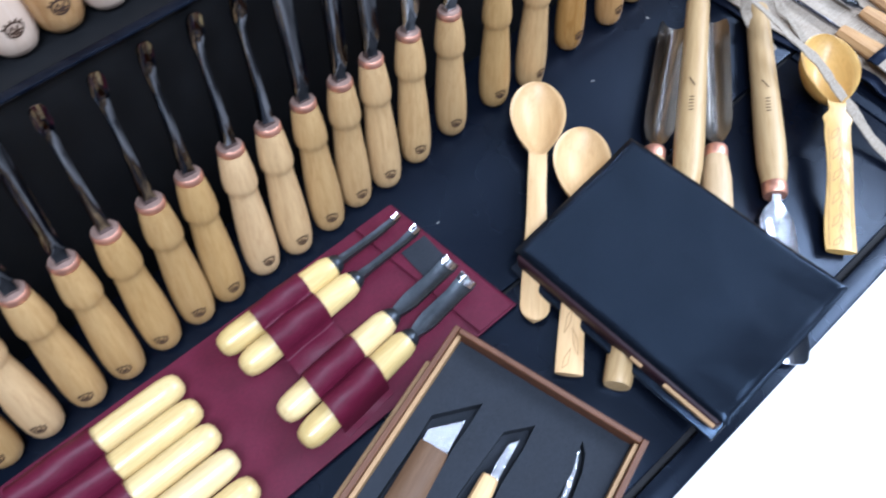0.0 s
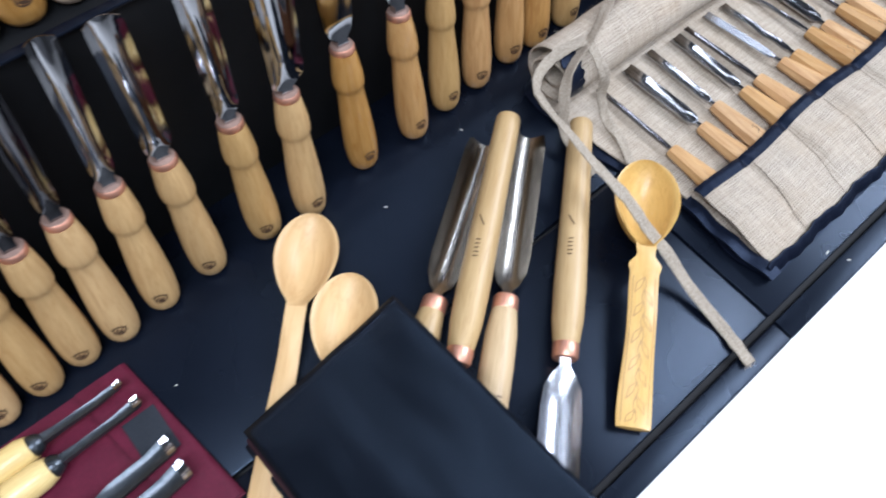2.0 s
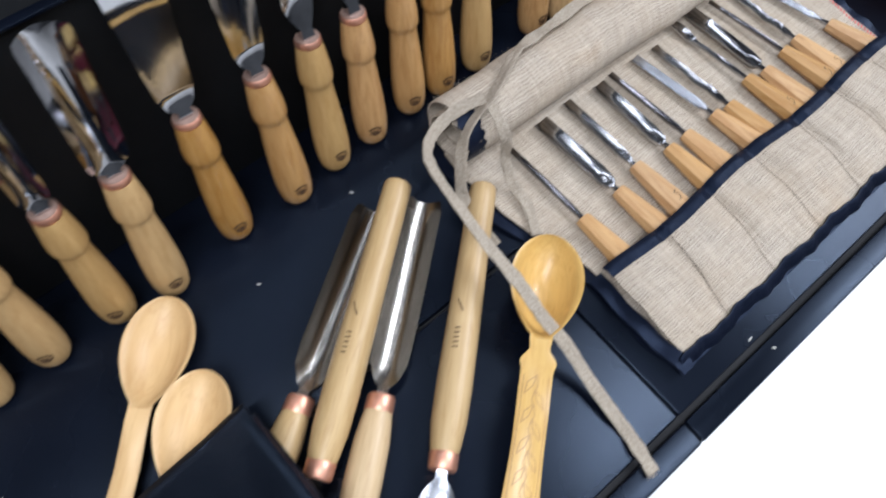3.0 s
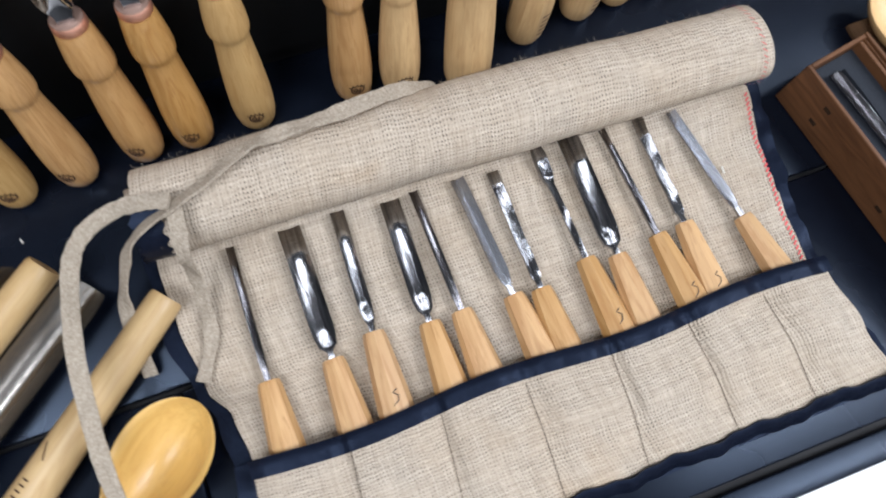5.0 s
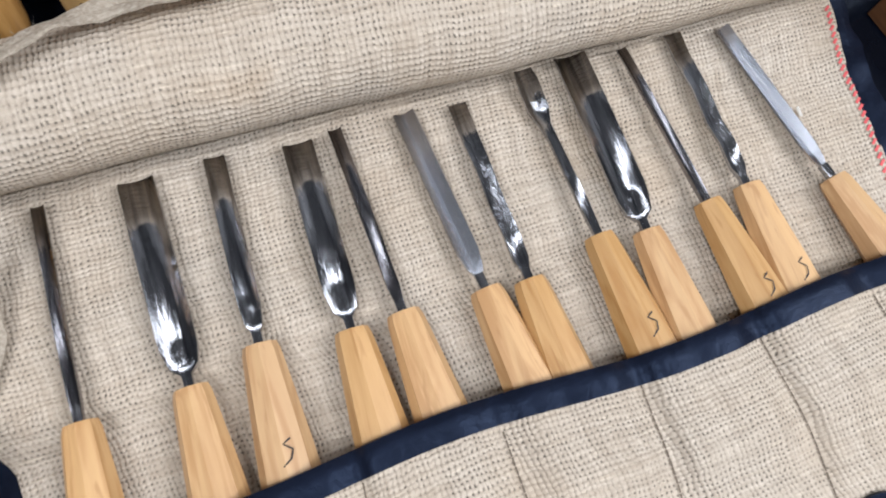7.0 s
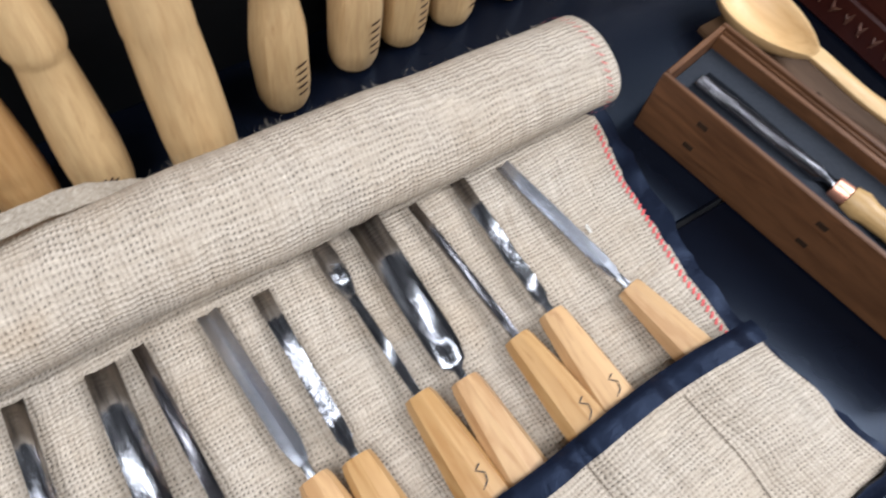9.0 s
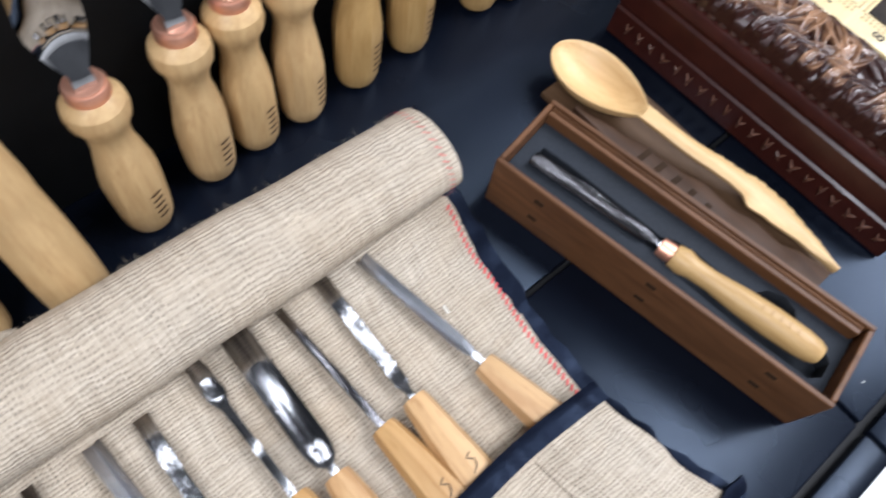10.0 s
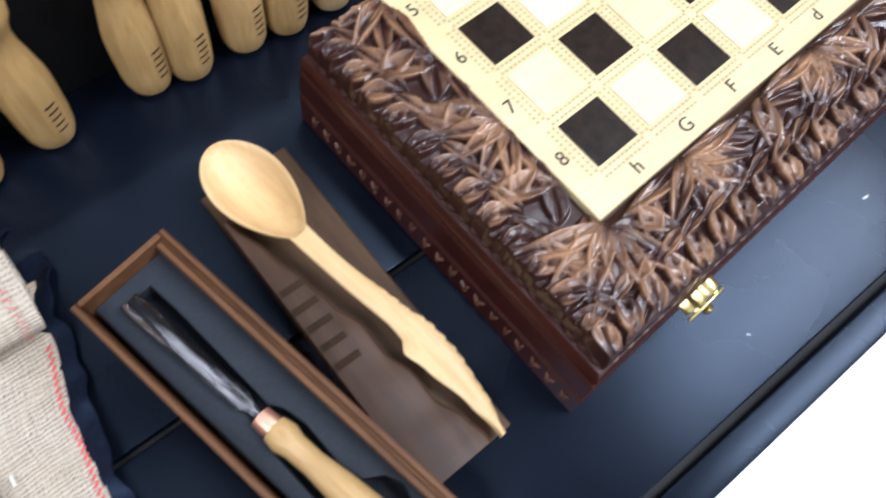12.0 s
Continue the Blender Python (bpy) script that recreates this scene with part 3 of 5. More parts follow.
# base x and y, lean to the board, lean sideways, blade
ROW_A = [(-0.7040, 0.2978, 12.9, 7.0, "bent", 0.008), (-0.6740, 0.2978, 12.9, 7.0, "bent", 0.008), (-0.6420, 0.2978, 12.9, 7.0, "gouge", 0.01),
         (-0.6120, 0.2978, 12.7, 7.8, "gouge", 0.011), (-0.5810, 0.2998, 12.5, 6.8, "bent", 0.01), (-0.5520, 0.3008, 12.5, 7.8, "bent", 0.01),
         (-0.5255, 0.3013, 13.4, 8.9, "bent", 0.01), (-0.4930, 0.3023, 13.4, 8.7, "bent", 0.011), (-0.4635, 0.3003, 13.7, 8.2, "bent", 0.012),
         (-0.4315, 0.3008, 13.9, 7.0, "gouge", 0.015), (-0.4020, 0.3043, 10.9, 6.9, "gouge", 0.016), (-0.3720, 0.3025, 13.3, 6.8, "gouge", 0.0175),
         (-0.3377, 0.3058, 12.2, 7.3, "gouge", 0.0185), (-0.2957, 0.3081, 8.9, 3.9, "gouge", 0.0235), (-0.2467, 0.3071, 8.4, 3.4, "gouge", 0.0215),
         (-0.2082, 0.3018, 9.4, 5.1, "gouge", 0.031), (-0.1485, 0.3103, 10.0, 2.1, "flat", 0.04), (-0.0970, 0.3073, 12.0, 2.1, "flat", 0.036),
         (-0.0570, 0.3131, 11.5, 3.4, "shovel", 0.026), (-0.0192, 0.3150, 9.7, 2.4, "shovel", 0.021), (0.0225, 0.3183, 9.7, 2.4, "gouge", 0.02),
         (0.0540, 0.3175, 9.7, 2.4, "gouge", 0.018), (0.0943, 0.3181, 9.7, 2.4, "gouge", 0.022), (0.1590, 0.3173, 9.7, 2.4, "gouge", 0.018),
         (0.1897, 0.3128, 9.7, 2.4, "gouge", 0.018)]
WORDS = {"gouge": "light wooden chisel with copper ferrule and hollow gouge blade", "flat": "light wooden chisel with wide mirror-polished flat blade",
         "shovel": "light wooden chisel with short bent shovel blade", "bent": "light wooden chisel with thin spoon-bent blade"}
rng = random.Random(4)
for x, y, back, side, kind, w in ROW_A:
    chisel(x + 0.0065, kind, w, WORDS[kind], style="V" if -0.15 < x < 0.17 and abs(x - 0.0943) > 0.01 and abs(x + 0.057) > 0.01 else "A",
           size=0.91, high=0.965, y=y - 0.003, lean=-back, tip=0.252 if kind == "flat" else 0.229 if x > -0.44 else 0.221, roll=side, yaw=rng.uniform(-24, 2))
chisel(0.240, "gouge", 0.030, "large wooden chisel with wide ferrule and broad blade", style="G", y=0.300, lean=-11.5, size=1.1, high=0.98, roll=1.5, yaw=8, tip=0.20)
for x, y in ((0.281, 0.3235), (0.323, 0.3295), (0.353, 0.332), (0.384, 0.332), (0.423, 0.333), (0.464, 0.3355), (0.521, 0.3355), (0.544, 0.331), (0.578, 0.330), (0.604, 0.327), (0.635, 0.327)):
    chisel(x + 0.0075, "shovel", 0.026, "light wooden chisel with collared faceted handle and short blade", style="B", size=0.92, y=y - 0.003, lean=-3.0, roll=3.5 + rng.uniform(-1, 1), yaw=18 + rng.uniform(-4, 6), tip=0.165)
for k in range(14):
    x = -0.590 + 0.0264 * k
    chisel(x, ("gouge", "bent")[k % 2], 0.014, "orange wooden chisel standing on the upper tier" if k in (3, 11) else "pale whitish wooden chisel standing on the upper tier", style="V" if k in (3, 11) else "P", y=0.3815 if k < 6 else 0.3745, z=0.2070, lean=-5, yaw=rng.uniform(-5, 15))

# ---- maroon tool pouch with small gouges ----
LIE = Matrix(((0, 0, 1, 0), (-1, 0, 0, 0), (0, -1, 0, 0), (0, 0, 0, 1)))   # upright z to lying x, hollow up
pouch = thing("tool_pouch", "opened maroon leatherette tool pouch with sewn loops", "tool pouch")


def wav(x, y, s, a):
    return a * noise.noise((x * s, y * s, 3.1))


YS1 = (0.2600, 0.2390, 0.1970, 0.1750)
YS2 = (0.2575, 0.2350, 0.2130, 0.1905, 0.1675)
part("base", sheet(lambda s, t: (-0.80 + s * (0.438 - 0.016 * t), 0.1500 + t * 0.1290, 0.0032 + wav(s * 0.43, t * 0.13, 30, 0.0006)), 90, 28, 0.0026), M_MAROON, pouch)
part("end_flap", sheet(lambda s, t: (-0.3985 - 0.016 * t + s * 0.0360, 0.1515 + t * 0.1270, 0.0056 + wav(s, t, 5, 0.0005) - 0.0018 * (s > 0.97)), 16, 28, 0.0018), M_MAROON, pouch)
part("window", slab(-0.4010, -0.3770, 0.203, 0.239, 0.0058, 0.0066, 0.0003), M_FOAM, pouch, "dark clear vinyl window")


def loops(ys, extra, x0, x1, high=0.0295, slant=((0, 0), (1, 0))):
    """A band of loops across the tools; slant: (y, degrees) rows, how the tools in them lie askew."""
    rows = [(y, 0.0116) for y in ys] + [(y, 0.0095) for y in extra]

    def z(y):
        h = 0.0038
        for c, r in rows:
            d = abs(y - c)
            top = high if c in ys else 0.010
            if d < r + 0.0014:
                h = max(h, 0.0038 + (top - 0.0026) * math.sqrt(max(0.0, 1 - (d / (r + 0.0014)) ** 2)) ** 0.8)
        return h
    lo, hi = min(ys) - 0.018, max(ys) + 0.016
    return sheet(lambda s, t: (x0 + s * (x1 - x0), lo + t * (hi - lo) + (x0 + s * (x1 - x0) + 0.485) * math.tan(radians(lerp(slant, lo + t * (hi - lo)))), z(lo + t * (hi - lo)) + 0.0006 * math.sin(s * 9 + t * 30)), 8, 110, 0.0012)


part("loop_band", loops(YS1, (0.2190,), -0.5185, -0.4760, slant=((0.15, 5.5), (0.175, 5.5), (0.197, 4), (0.239, 2), (0.26, 0.5), (0.3, 0.5))), M_MAROON, pouch, smooth=60)
part("loop_band", loops(YS2, (), -0.702, -0.6445), M_MAROON, pouch, smooth=60)
PROF_S = [(0, -0.1), (0.0045, -0.0995), (0.0078, -0.0975), (0.0098, -0.093), (0.0106, -0.086), (0.0108, -0.06), (0.0108, -0.03), (0.0102, -0.006), (0.0088, -0.001), (0.0085, 0)]
SMALL = part("handle", lathe(PROF_S, 26), M_LACQ)
COLLAR = part("collar", lathe([(0.0072, -0.0005), (0.0078, 0.0015), (0.0066, 0.005), (0.0048, 0.0075), (0, 0.0078)], 20), M_BLUED)


def small_gouge(x, y, toward, w, shape, slant=0.0):
    ob = thing("small_gouge", "small gouge with yellow lacquered handle and dark steel blade", "gouge", "gouges in the maroon pouch",
               along((x, y + 0.035 * math.tan(radians(slant))), (x + toward, y + (1 + 0.035) * math.tan(radians(slant))), 0.0150) @ LIE)
    once(SMALL, "handle", ob)
    once(COLLAR, "collar", ob)
    if shape == "narrow":
        bm = blade_mesh([(0.006, 0.0062, 0, 0, 0.0055), (0.02, 0.0055, 0.0003, 0.001, 0.0042), (0.045, 0.0056, 0.0008, 0.002, 0.0034), (0.061, w, 0.001, 0.0, 0.002), (0.064, w, 0.001, -0.001, 0.0008)])
    else:
        bm = blade_mesh([(0.006, 0.007, 0, 0, 0.0055), (0.014, w * 0.75, 0.0006, 0.001, 0.0042), (0.022, w * 0.92, w * 0.12, 0.002, 0.0032), (0.048, w * 0.86, w * 0.14, 0.002, 0.0026), (0.062, w, w * 0.14, -0.001, 0.0016), (0.065, w, w * 0.14, -0.002, 0.0007)])
    part("blade", bm, M_BLUED, ob, "dark forged blade with a bright ground edge")
    part("edge", blade_mesh([(0.0595, w * 0.9, 0.0008 if shape == "narrow" else w * 0.13, -0.0016, 0.0022), (0.0655, w, 0.001 if shape == "narrow" else w * 0.14, -0.0035, 0.0008)]), M_MIRROR, ob)


small_gouge(-0.4500, YS1[0], 1, 0.0055, "narrow", 0.5)
small_gouge(-0.4465, YS1[1], 1, 0.0075, "narrow", 2)
small_gouge(-0.4455, YS1[2], 1, 0.0140, "wide", 4)
small_gouge(-0.4455, YS1[3], 1, 0.0150, "wide", 5.5)
for y in YS2:
    small_gouge(-0.682, y, -1, 0.010, "wide")

# ---- knife box in front of it ----
T0, EX, EY = Vector((-0.4210, 0.1560)), Vector((-0.9615, -0.2750)), Vector((0.2750, -0.9615))
KB = Matrix(((EX.x, -EY.x, 0, T0.x), (EX.y, -EY.y, 0, T0.y), (0, 0, 1, 0.0), (0, 0, 0, 1)))   # local x along the knives, y negative into the box


def foam_block(x0, x1, y0, y1, z0, z1, holes, depth):
    """A foam slab whose upper face has cut-outs: each hole is a ring of (x, y), sunk by depth."""
    bm = bmesh.new()
    rect = [(x0, y0), (x1, y0), (x1, y1), (x0, y1)]
    loops, edges = [], []
    for ring in [rect, *holes]:
        vs = [bm.verts.new((a, b, z1)) for a, b in ring]
        loops.append(vs)
        edges += [bm.edges.new((p, q)) for p, q in zip(vs, vs[1:] + vs[:1])]
    bmesh.ops.triangle_fill(bm, use_beauty=True, use_dissolve=False, edges=edges, normal=(0, 0, 1))
    for k, vs in enumerate(loops):
        low = [bm.verts.new((v.co.x, v.co.y, z1 - depth if k else z0)) for v in vs]
        for i in range(len(vs)):
            j = (i + 1) % len(vs)
            bm.faces.new((vs[i], vs[j], low[j], low[i]))
        bm.faces.new(low)
    bmesh.ops.recalc_face_normals(bm, faces=bm.faces)
    return bm


def open_tray(parent, L, W, z0, z1, wall, m_wall, m_edge, floor_z, m_floor, inlay=True, holes=(), depth=0.01):
    """Four walls, a bottom and a foam bed with cut-outs; local x 0..L, y -W..0."""
    for box in ((0, L, -wall, 0), (0, L, -W, -W + wall), (0, wall, -W + wall + 0.0003, -wall - 0.0003), (L - wall, L, -W + wall + 0.0003, -wall - 0.0003)):
        part("side_wall", slab(*box, z0, z1, 0.0006, 1), m_wall, parent)
    if inlay:
        for box in ((wall + 0.0002, L - wall, -wall - 0.0032, -wall - 0.0002), (wall + 0.0002, L - wall, -W + wall + 0.0002, -W + wall + 0.0032)):
            part("inner_rail", slab(*box, z0 + 0.004, z1 - 0.0035, 0.0004, 1), m_edge, parent, "pale raw wood inner rail")
    part("bottom", slab(wall, L - wall, -W + wall, -wall, z0, z0 + 0.003), m_wall, parent)
    part("foam_bed", foam_block(wall + 0.0004, L - wall - 0.0005, -W + wall + 0.0034, -wall - 0.0034, z0 + 0.003, floor_z, holes, depth), m_floor, parent, smooth=0)


KNIFE_HOLES = [[(0.0330, -0.0425), (0.0490, -0.0425), (0.0700, -0.0415), (0.2100, -0.0480), (0.2100, -0.0160), (0.0800, -0.0190), (0.0580, -0.0185)],
               [(0.0270, -0.0785), (0.0440, -0.0795), (0.0700, -0.0785), (0.2050, -0.0880), (0.2050, -0.0600), (0.0900, -0.0590), (0.0415, -0.0635)],
               [(0.0190, -0.1090), (0.0250, -0.1140), (0.0360, -0.1178), (0.0540, -0.1198), (0.2000, -0.1310), (0.2000, -0.1130), (0.0600, -0.1115), (0.0400, -0.1125), (0.0270, -0.1098)]]
kbox = thing("knife_box", "open brown wooden box with knives set in dark foam", "box", "", KB)
open_tray(kbox, 0.24, 0.1440, 0.0085, 0.0490, 0.0042, M_BROWN, M_PLY, 0.0375, M_FOAM, holes=KNIFE_HOLES, depth=0.011)
tagged(part("box_lid", slab(0.02, 0.245, -0.118, 0.010, 0.0, 0.008, 0.0008, 1), M_PLY, None), "raw plywood lid lying beneath the knife box", "lid").matrix_basis = KB


def knife(label, wood, joint, turn, handle, outline, spine):
    """A knife sunk in the foam, local x towards its butt: rows of (x, half width) for the handle, an outline and its spine side for the blade."""
    ob = thing("carving_knife", label, "knife", "knives in the box", KB @ pose(joint[0], joint[1], 0.0355, 0, 0, turn))
    secs = []
    for x, h in handle:
        secs.append([(x, h * a, 0.0052 * b) for a, b in ((-1, -0.5), (-0.75, -1), (0.75, -1), (1, -0.5), (1, 0.5), (0.75, 0.95), (0.3, 1.1), (-0.3, 1.1), (-0.75, 0.95), (-1, 0.5))])
    part("handle", loft(secs), wood, ob, smooth=35)
    low, high = [(x, y, -0.0009) for x, y in outline], [(x, y, 0.0010 if k in spine else -0.0002) for k, (x, y) in enumerate(outline)]
    part("blade", loft([low, high]), M_SATIN, ob, "bright ground steel blade", smooth=0)


knife("broad skewed carving knife with flat brown wooden handle", M_KNIFEWOOD, (0.0740, -0.0310), -3, ((0.0, 0.0098), (0.004, 0.0102), (0.05, 0.0115), (0.10, 0.0110), (0.124, 0.0085)),
      [(0.006, -0.0090), (0.006, 0.0080), (-0.0080, 0.0095), (-0.0250, -0.0090)], (0, 1))
knife("thin carving knife with pale handle and narrow bright blade", M_SPOON, (0.0705, -0.0705), -4, ((0.0, 0.0055), (0.004, 0.0060), (0.05, 0.0085), (0.10, 0.0080), (0.124, 0.0055)),
      [(0.004, -0.0050), (0.004, 0.0000), (-0.0100, 0.0005), (-0.0230, -0.0010), (-0.0300, -0.0062), (-0.0200, -0.0058)], (1, 2, 3))
knife("hooked carving knife with slim crescent blade", M_WOOD, (0.0640, -0.1165), -3, ((0.0, 0.0040), (0.004, 0.0050), (0.05, 0.0080), (0.10, 0.0075), (0.124, 0.0050)),
      [(0.004, -0.0015), (0.004, 0.0018), (-0.0150, 0.0026), (-0.0300, 0.0048), (-0.0420, 0.0078), (-0.0380, 0.0038), (-0.0280, 0.0010), (-0.0150, -0.0010)], (1, 2, 3))


# ---- spoons ----
def spoon(name, label, p, q, z, length, bowl_len, bowl_w, neck_w, end_w, material, depth=0.0145, end="round", carved=False, rise=0.0, cat="spoon", bend=0.0):
    """A carved spoon: bowl from the tip p, handle to q. Local x runs from the tip to the handle's end."""
    ob = thing(name, label, cat, "wooden spoons on the table", along(p, q, z))
    n = 18

    def section(x, w, dep, th, lift, crown=0.0):
        up = [(x, (k / n * 2 - 1) * w / 2, lift - dep * max(0.0, 1 - ((k / n * 2 - 1) / 0.90) ** 2) ** 0.85 + crown * (1 - (k / n * 2 - 1) ** 2)) for k in range(n + 1)]
        dn = [(x, (1 - k / n * 2) * w / 2, lift - (dep + th) * (1 - (1 - k / n * 2) ** 2) ** 0.6 - 0.0012) for k in range(n + 1)]
        return up + dn
    rim = depth + 0.006
    secs = []
    for k in range(29):
        s = (1 - math.cos(math.pi * k / 28)) / 2
        x = bowl_len * s
        egg = math.sin(math.pi * min(1, s ** 0.80)) ** 0.62 if s > 0 else 0.0
        w = max(bowl_w * egg, 0.0015 if s < 0.5 else neck_w)
        if s > 0.80:
            w = max(w, neck_w)
        dep = depth * max(0.0, math.sin(math.pi * min(1, s * 1.02)) if s < 0.98 else 0) ** 0.7
        secs.append(section(x, w, dep, 0.0030, rim))
    part("bowl", loft(secs), material, ob, smooth=50)
    secs = []
    for k in range(101):
        s = 1 - (1 - k / 100) ** 1.5
        x = bowl_len * 0.985 + (length - bowl_len * 0.985) * s
        w = soft([(0, neck_w), (0.25, neck_w * 1.02), (1, end_w)], s)
        if end == "round" and s > 0.915:
            w *= math.sqrt(max(0.01, 1 - ((s - 0.915) / 0.085) ** 2))
        if end == "carved":
            w = soft([(0, neck_w), (0.05, neck_w * 0.9), (0.12, end_w * 0.98), (0.16, end_w * 0.86), (0.5, end_w * 0.84), (0.94, end_w), (1, end_w * 0.97)], s)
        if end == "fish":
            w = soft([(0, neck_w), (0.12, neck_w * 0.95), (0.44, neck_w * 1.08), (0.56, end_w * 1.05), (0.66, end_w * 0.98), (0.85, end_w * 0.62), (1, 0.003)], s)
        row = section(x, w, 0.0, 0.0045, soft([(0, rim), (0.3, rim - 0.006 + rise), (1, 0.0075 + rise * 0.4)], s), 0.0018 * min(1.0, s * 6))
        if end == "fish":          # a belly on one edge, small notches along the other
            belly = 0.55 * soft([(0, 0), (0.52, 0), (0.57, 1), (0.66, 0.7), (1, 0)], s)
            notch = 0.16 * ((s * 19) % 1.0) * soft([(0, 0), (0.25, 0), (0.4, 1), (1, 1)], s)
            row = [(a, b * (1 + (belly if b < 0 else notch)), c) for a, b, c in row]
        secs.append([(a, b + bend * math.sin(math.pi * s) * s, c) for a, b, c in row])
    part("handle", loft(secs), material, ob, smooth=50)
    if carved:
        x0, x1 = bowl_len + (length - bowl_len) * 0.18, length * 0.985
        lines = [[(x0, e * end_w * 0.33), (x1, e * end_w * 0.38)] for e in (-1, 1)]
        n_leaf = 7 if end == "flat" else 11
        if end == "flat":
            lines = []
        for k in range(n_leaf):
            a, b = x0 + (x1 - x0) * k / n_leaf, x0 + (x1 - x0) * (k + 1.3) / n_leaf
            e = 1 if k % 2 else -1
            lines += [[(a, 0), (a * 0.6 + b * 0.4, e * end_w * 0.22), (min(b, x1), e * end_w * 0.27)], [(a, 0), (a * 0.4 + b * 0.6, e * end_w * 0.08), (min(b, x1), e * end_w * 0.27)]]
            if end != "flat":
                lines.append([(a, 0), ((a + b) / 2, -e * end_w * 0.06), (min(b, x1), 0)])
        hz = lambda x, y: soft([(0, rim), (0.3, rim - 0.006 + rise), (1, 0.0075 + rise * 0.4)], (x - bowl_len * 0.985) / (length - bowl_len * 0.985)) + 0.0018 * (1 - min(1, (2 * y / end_w) ** 2)) + 0.0002
        part("carving", strokes(lines, 0.0006, lambda a, b: Vector((a, b, hz(a, b)))), M_INCISED, ob, "incised plant ornament")
    return ob


spoon("wooden_spoon", "pale smooth wooden spoon partly under the leather case", (-0.2080, 0.2840), (-0.3625, 0.1305), 0.0, 0.2175, 0.078, 0.0475, 0.0150, 0.0225, M_SPOON)
spoon("wooden_spoon", "pale wooden spoon with a notched carved handle end", (-0.2165, 0.2230), (-0.3745, 0.0850), 0.004, 0.2095, 0.074, 0.0470, 0.0150, 0.0200, M_SPOON, end="flat", carved=True)
spoon("wooden_spoon", "yellow varnished wooden spoon with ornamented handle", (0.0240, 0.1500), (-0.1365, 0.0135), 0.0, 0.2110, 0.080, 0.0515, 0.0150, 0.0250, M_YSPOON, depth=0.0235, end="carved", carved=True)

# ---- large gouges under the leather case ----
PROF_L = [(0, -0.2), (0.0092, -0.2), (0.0101, -0.198), (0.0103, -0.19), (0.0108, -0.14), (0.0118, -0.08), (0.0123, -0.045), (0.0118, -0.02), (0.0102, -0.006), (0.0094, -0.001), (0.0092, 0)]
BIG = part("handle", lathe(PROF_L, 30), M_BAT)
BIGF = part("ferrule", lathe([(0.0092, -0.001), (0.0097, 0.0), (0.0095, 0.009), (0.0086, 0.0105), (0, 0.0106)], 26), M_COPPER)
WORDM = [part("brand_bar", strokes([bar], 0.0010, on_turned(PROF_L, -72, 0.0003)), M_BURN) for bar in word_bars(0, -0.075, 5, 0.0040, 0.0034) + [[(-0.002, -0.094), (0.003, -0.103)]]]


def large_gouge(joint, tip, z, w, length, label, tilt=0.0, deep=0.22, steel=None):
    ob = thing("large_gouge", label, "gouge", "large gouges on the table", along(joint, tip, z) @ pose(0, 0, 0, 0, tilt, 0) @ LIE)
    once(BIG, "handle", ob)
    once(BIGF, "ferrule", ob)
    for bar in WORDM:
        once(bar, "brand_bar", ob)
    part("blade", blade_mesh([(0.010, 0.007, 0, 0, 0.007), (0.016, 0.0075, 0, 0.002, 0.006), (0.022, w * 0.6, w * 0.05, 0.005, 0.0045), (0.031, w * 0.88, w * deep * 0.8, 0.008, 0.003),
                              (0.045, w * 0.97, w * deep, 0.009, 0.0024), (length * 0.6, w, w * deep, 0.009, 0.0022), (length - 0.012, w, w * deep, 0.009, 0.002), (length - 0.003, w * 0.9, w * deep * 0.9, 0.0085, 0.0014), (length, w * 0.74, w * deep * 0.6, 0.008, 0.0007)], 12), steel or M_DULL, ob, "bright deep gouge blade", smooth=50)


large_gouge((-0.1885, 0.1667), (-0.0535, 0.2555), 0.0128, 0.028, 0.160, "large gouge with ash handle, blade under another handle", deep=0.42)
large_gouge((-0.1470, 0.1335), (-0.0205, 0.2375), 0.0128, 0.028, 0.163, "large gouge with turned ash handle and hollow blade", deep=0.42)
large_gouge((-0.1945, 0.1295), (-0.2820, 0.0628), 0.0205, 0.028, 0.110, "large gouge lying across two others, handle outward", tilt=3)
large_gouge((-0.1317, 0.0852), (-0.2460, -0.0140), 0.0128, 0.030, 0.151, "large gouge with bright blade reaching under the case", steel=M_SATIN)

# ---- black leather case ----
case = thing("leather_case", "closed black leather tool case lying on the spoons", "case", "", pose(-0.2735, 0.0875, 0.0478, -6.5, -8.5, 2.5))


def cover_pt(s, t):
    x, y = -0.0660 + 0.132 * s, -0.0940 + 0.188 * t
    edge = min(s, 1 - s, t, 1 - t)
    droop = 0.0030 * max(0.0, 1 - edge / 0.035) ** 2
    return (x, y, 0.0004 - droop + 0.0024 * noise.noise((x * 16, y * 9, 2)) + 0.0007 * noise.noise((x * 45, y * 28, 5)))


part("cover", sheet(cover_pt, 60, 80, 0.0034), M_LEATHER, case, smooth=60)
part("body", slab(-0.0690, 0.0640, -0.0905, 0.0905, -0.0215, -0.0045, 0.003, 3), M_REDEDGE, case, "dark red lining in the open edge")
part("lower_cover", slab(-0.0745, 0.0655, -0.0930, 0.0930, -0.0250, -0.0200, 0.0014, 3), M_LEATHER, case)
part("zip_tape", slab(-0.0715, -0.0686, -0.0885, -0.0480, -0.0095, -0.0058, 0.0004, 1), M_PLY, case, "tan strip in the open edge")
part("zip_tape", slab(-0.0712, -0.0686, -0.030, -0.020, -0.0105, -0.0070, 0.0004, 1), M_PLY, case, "tan strip in the open edge")

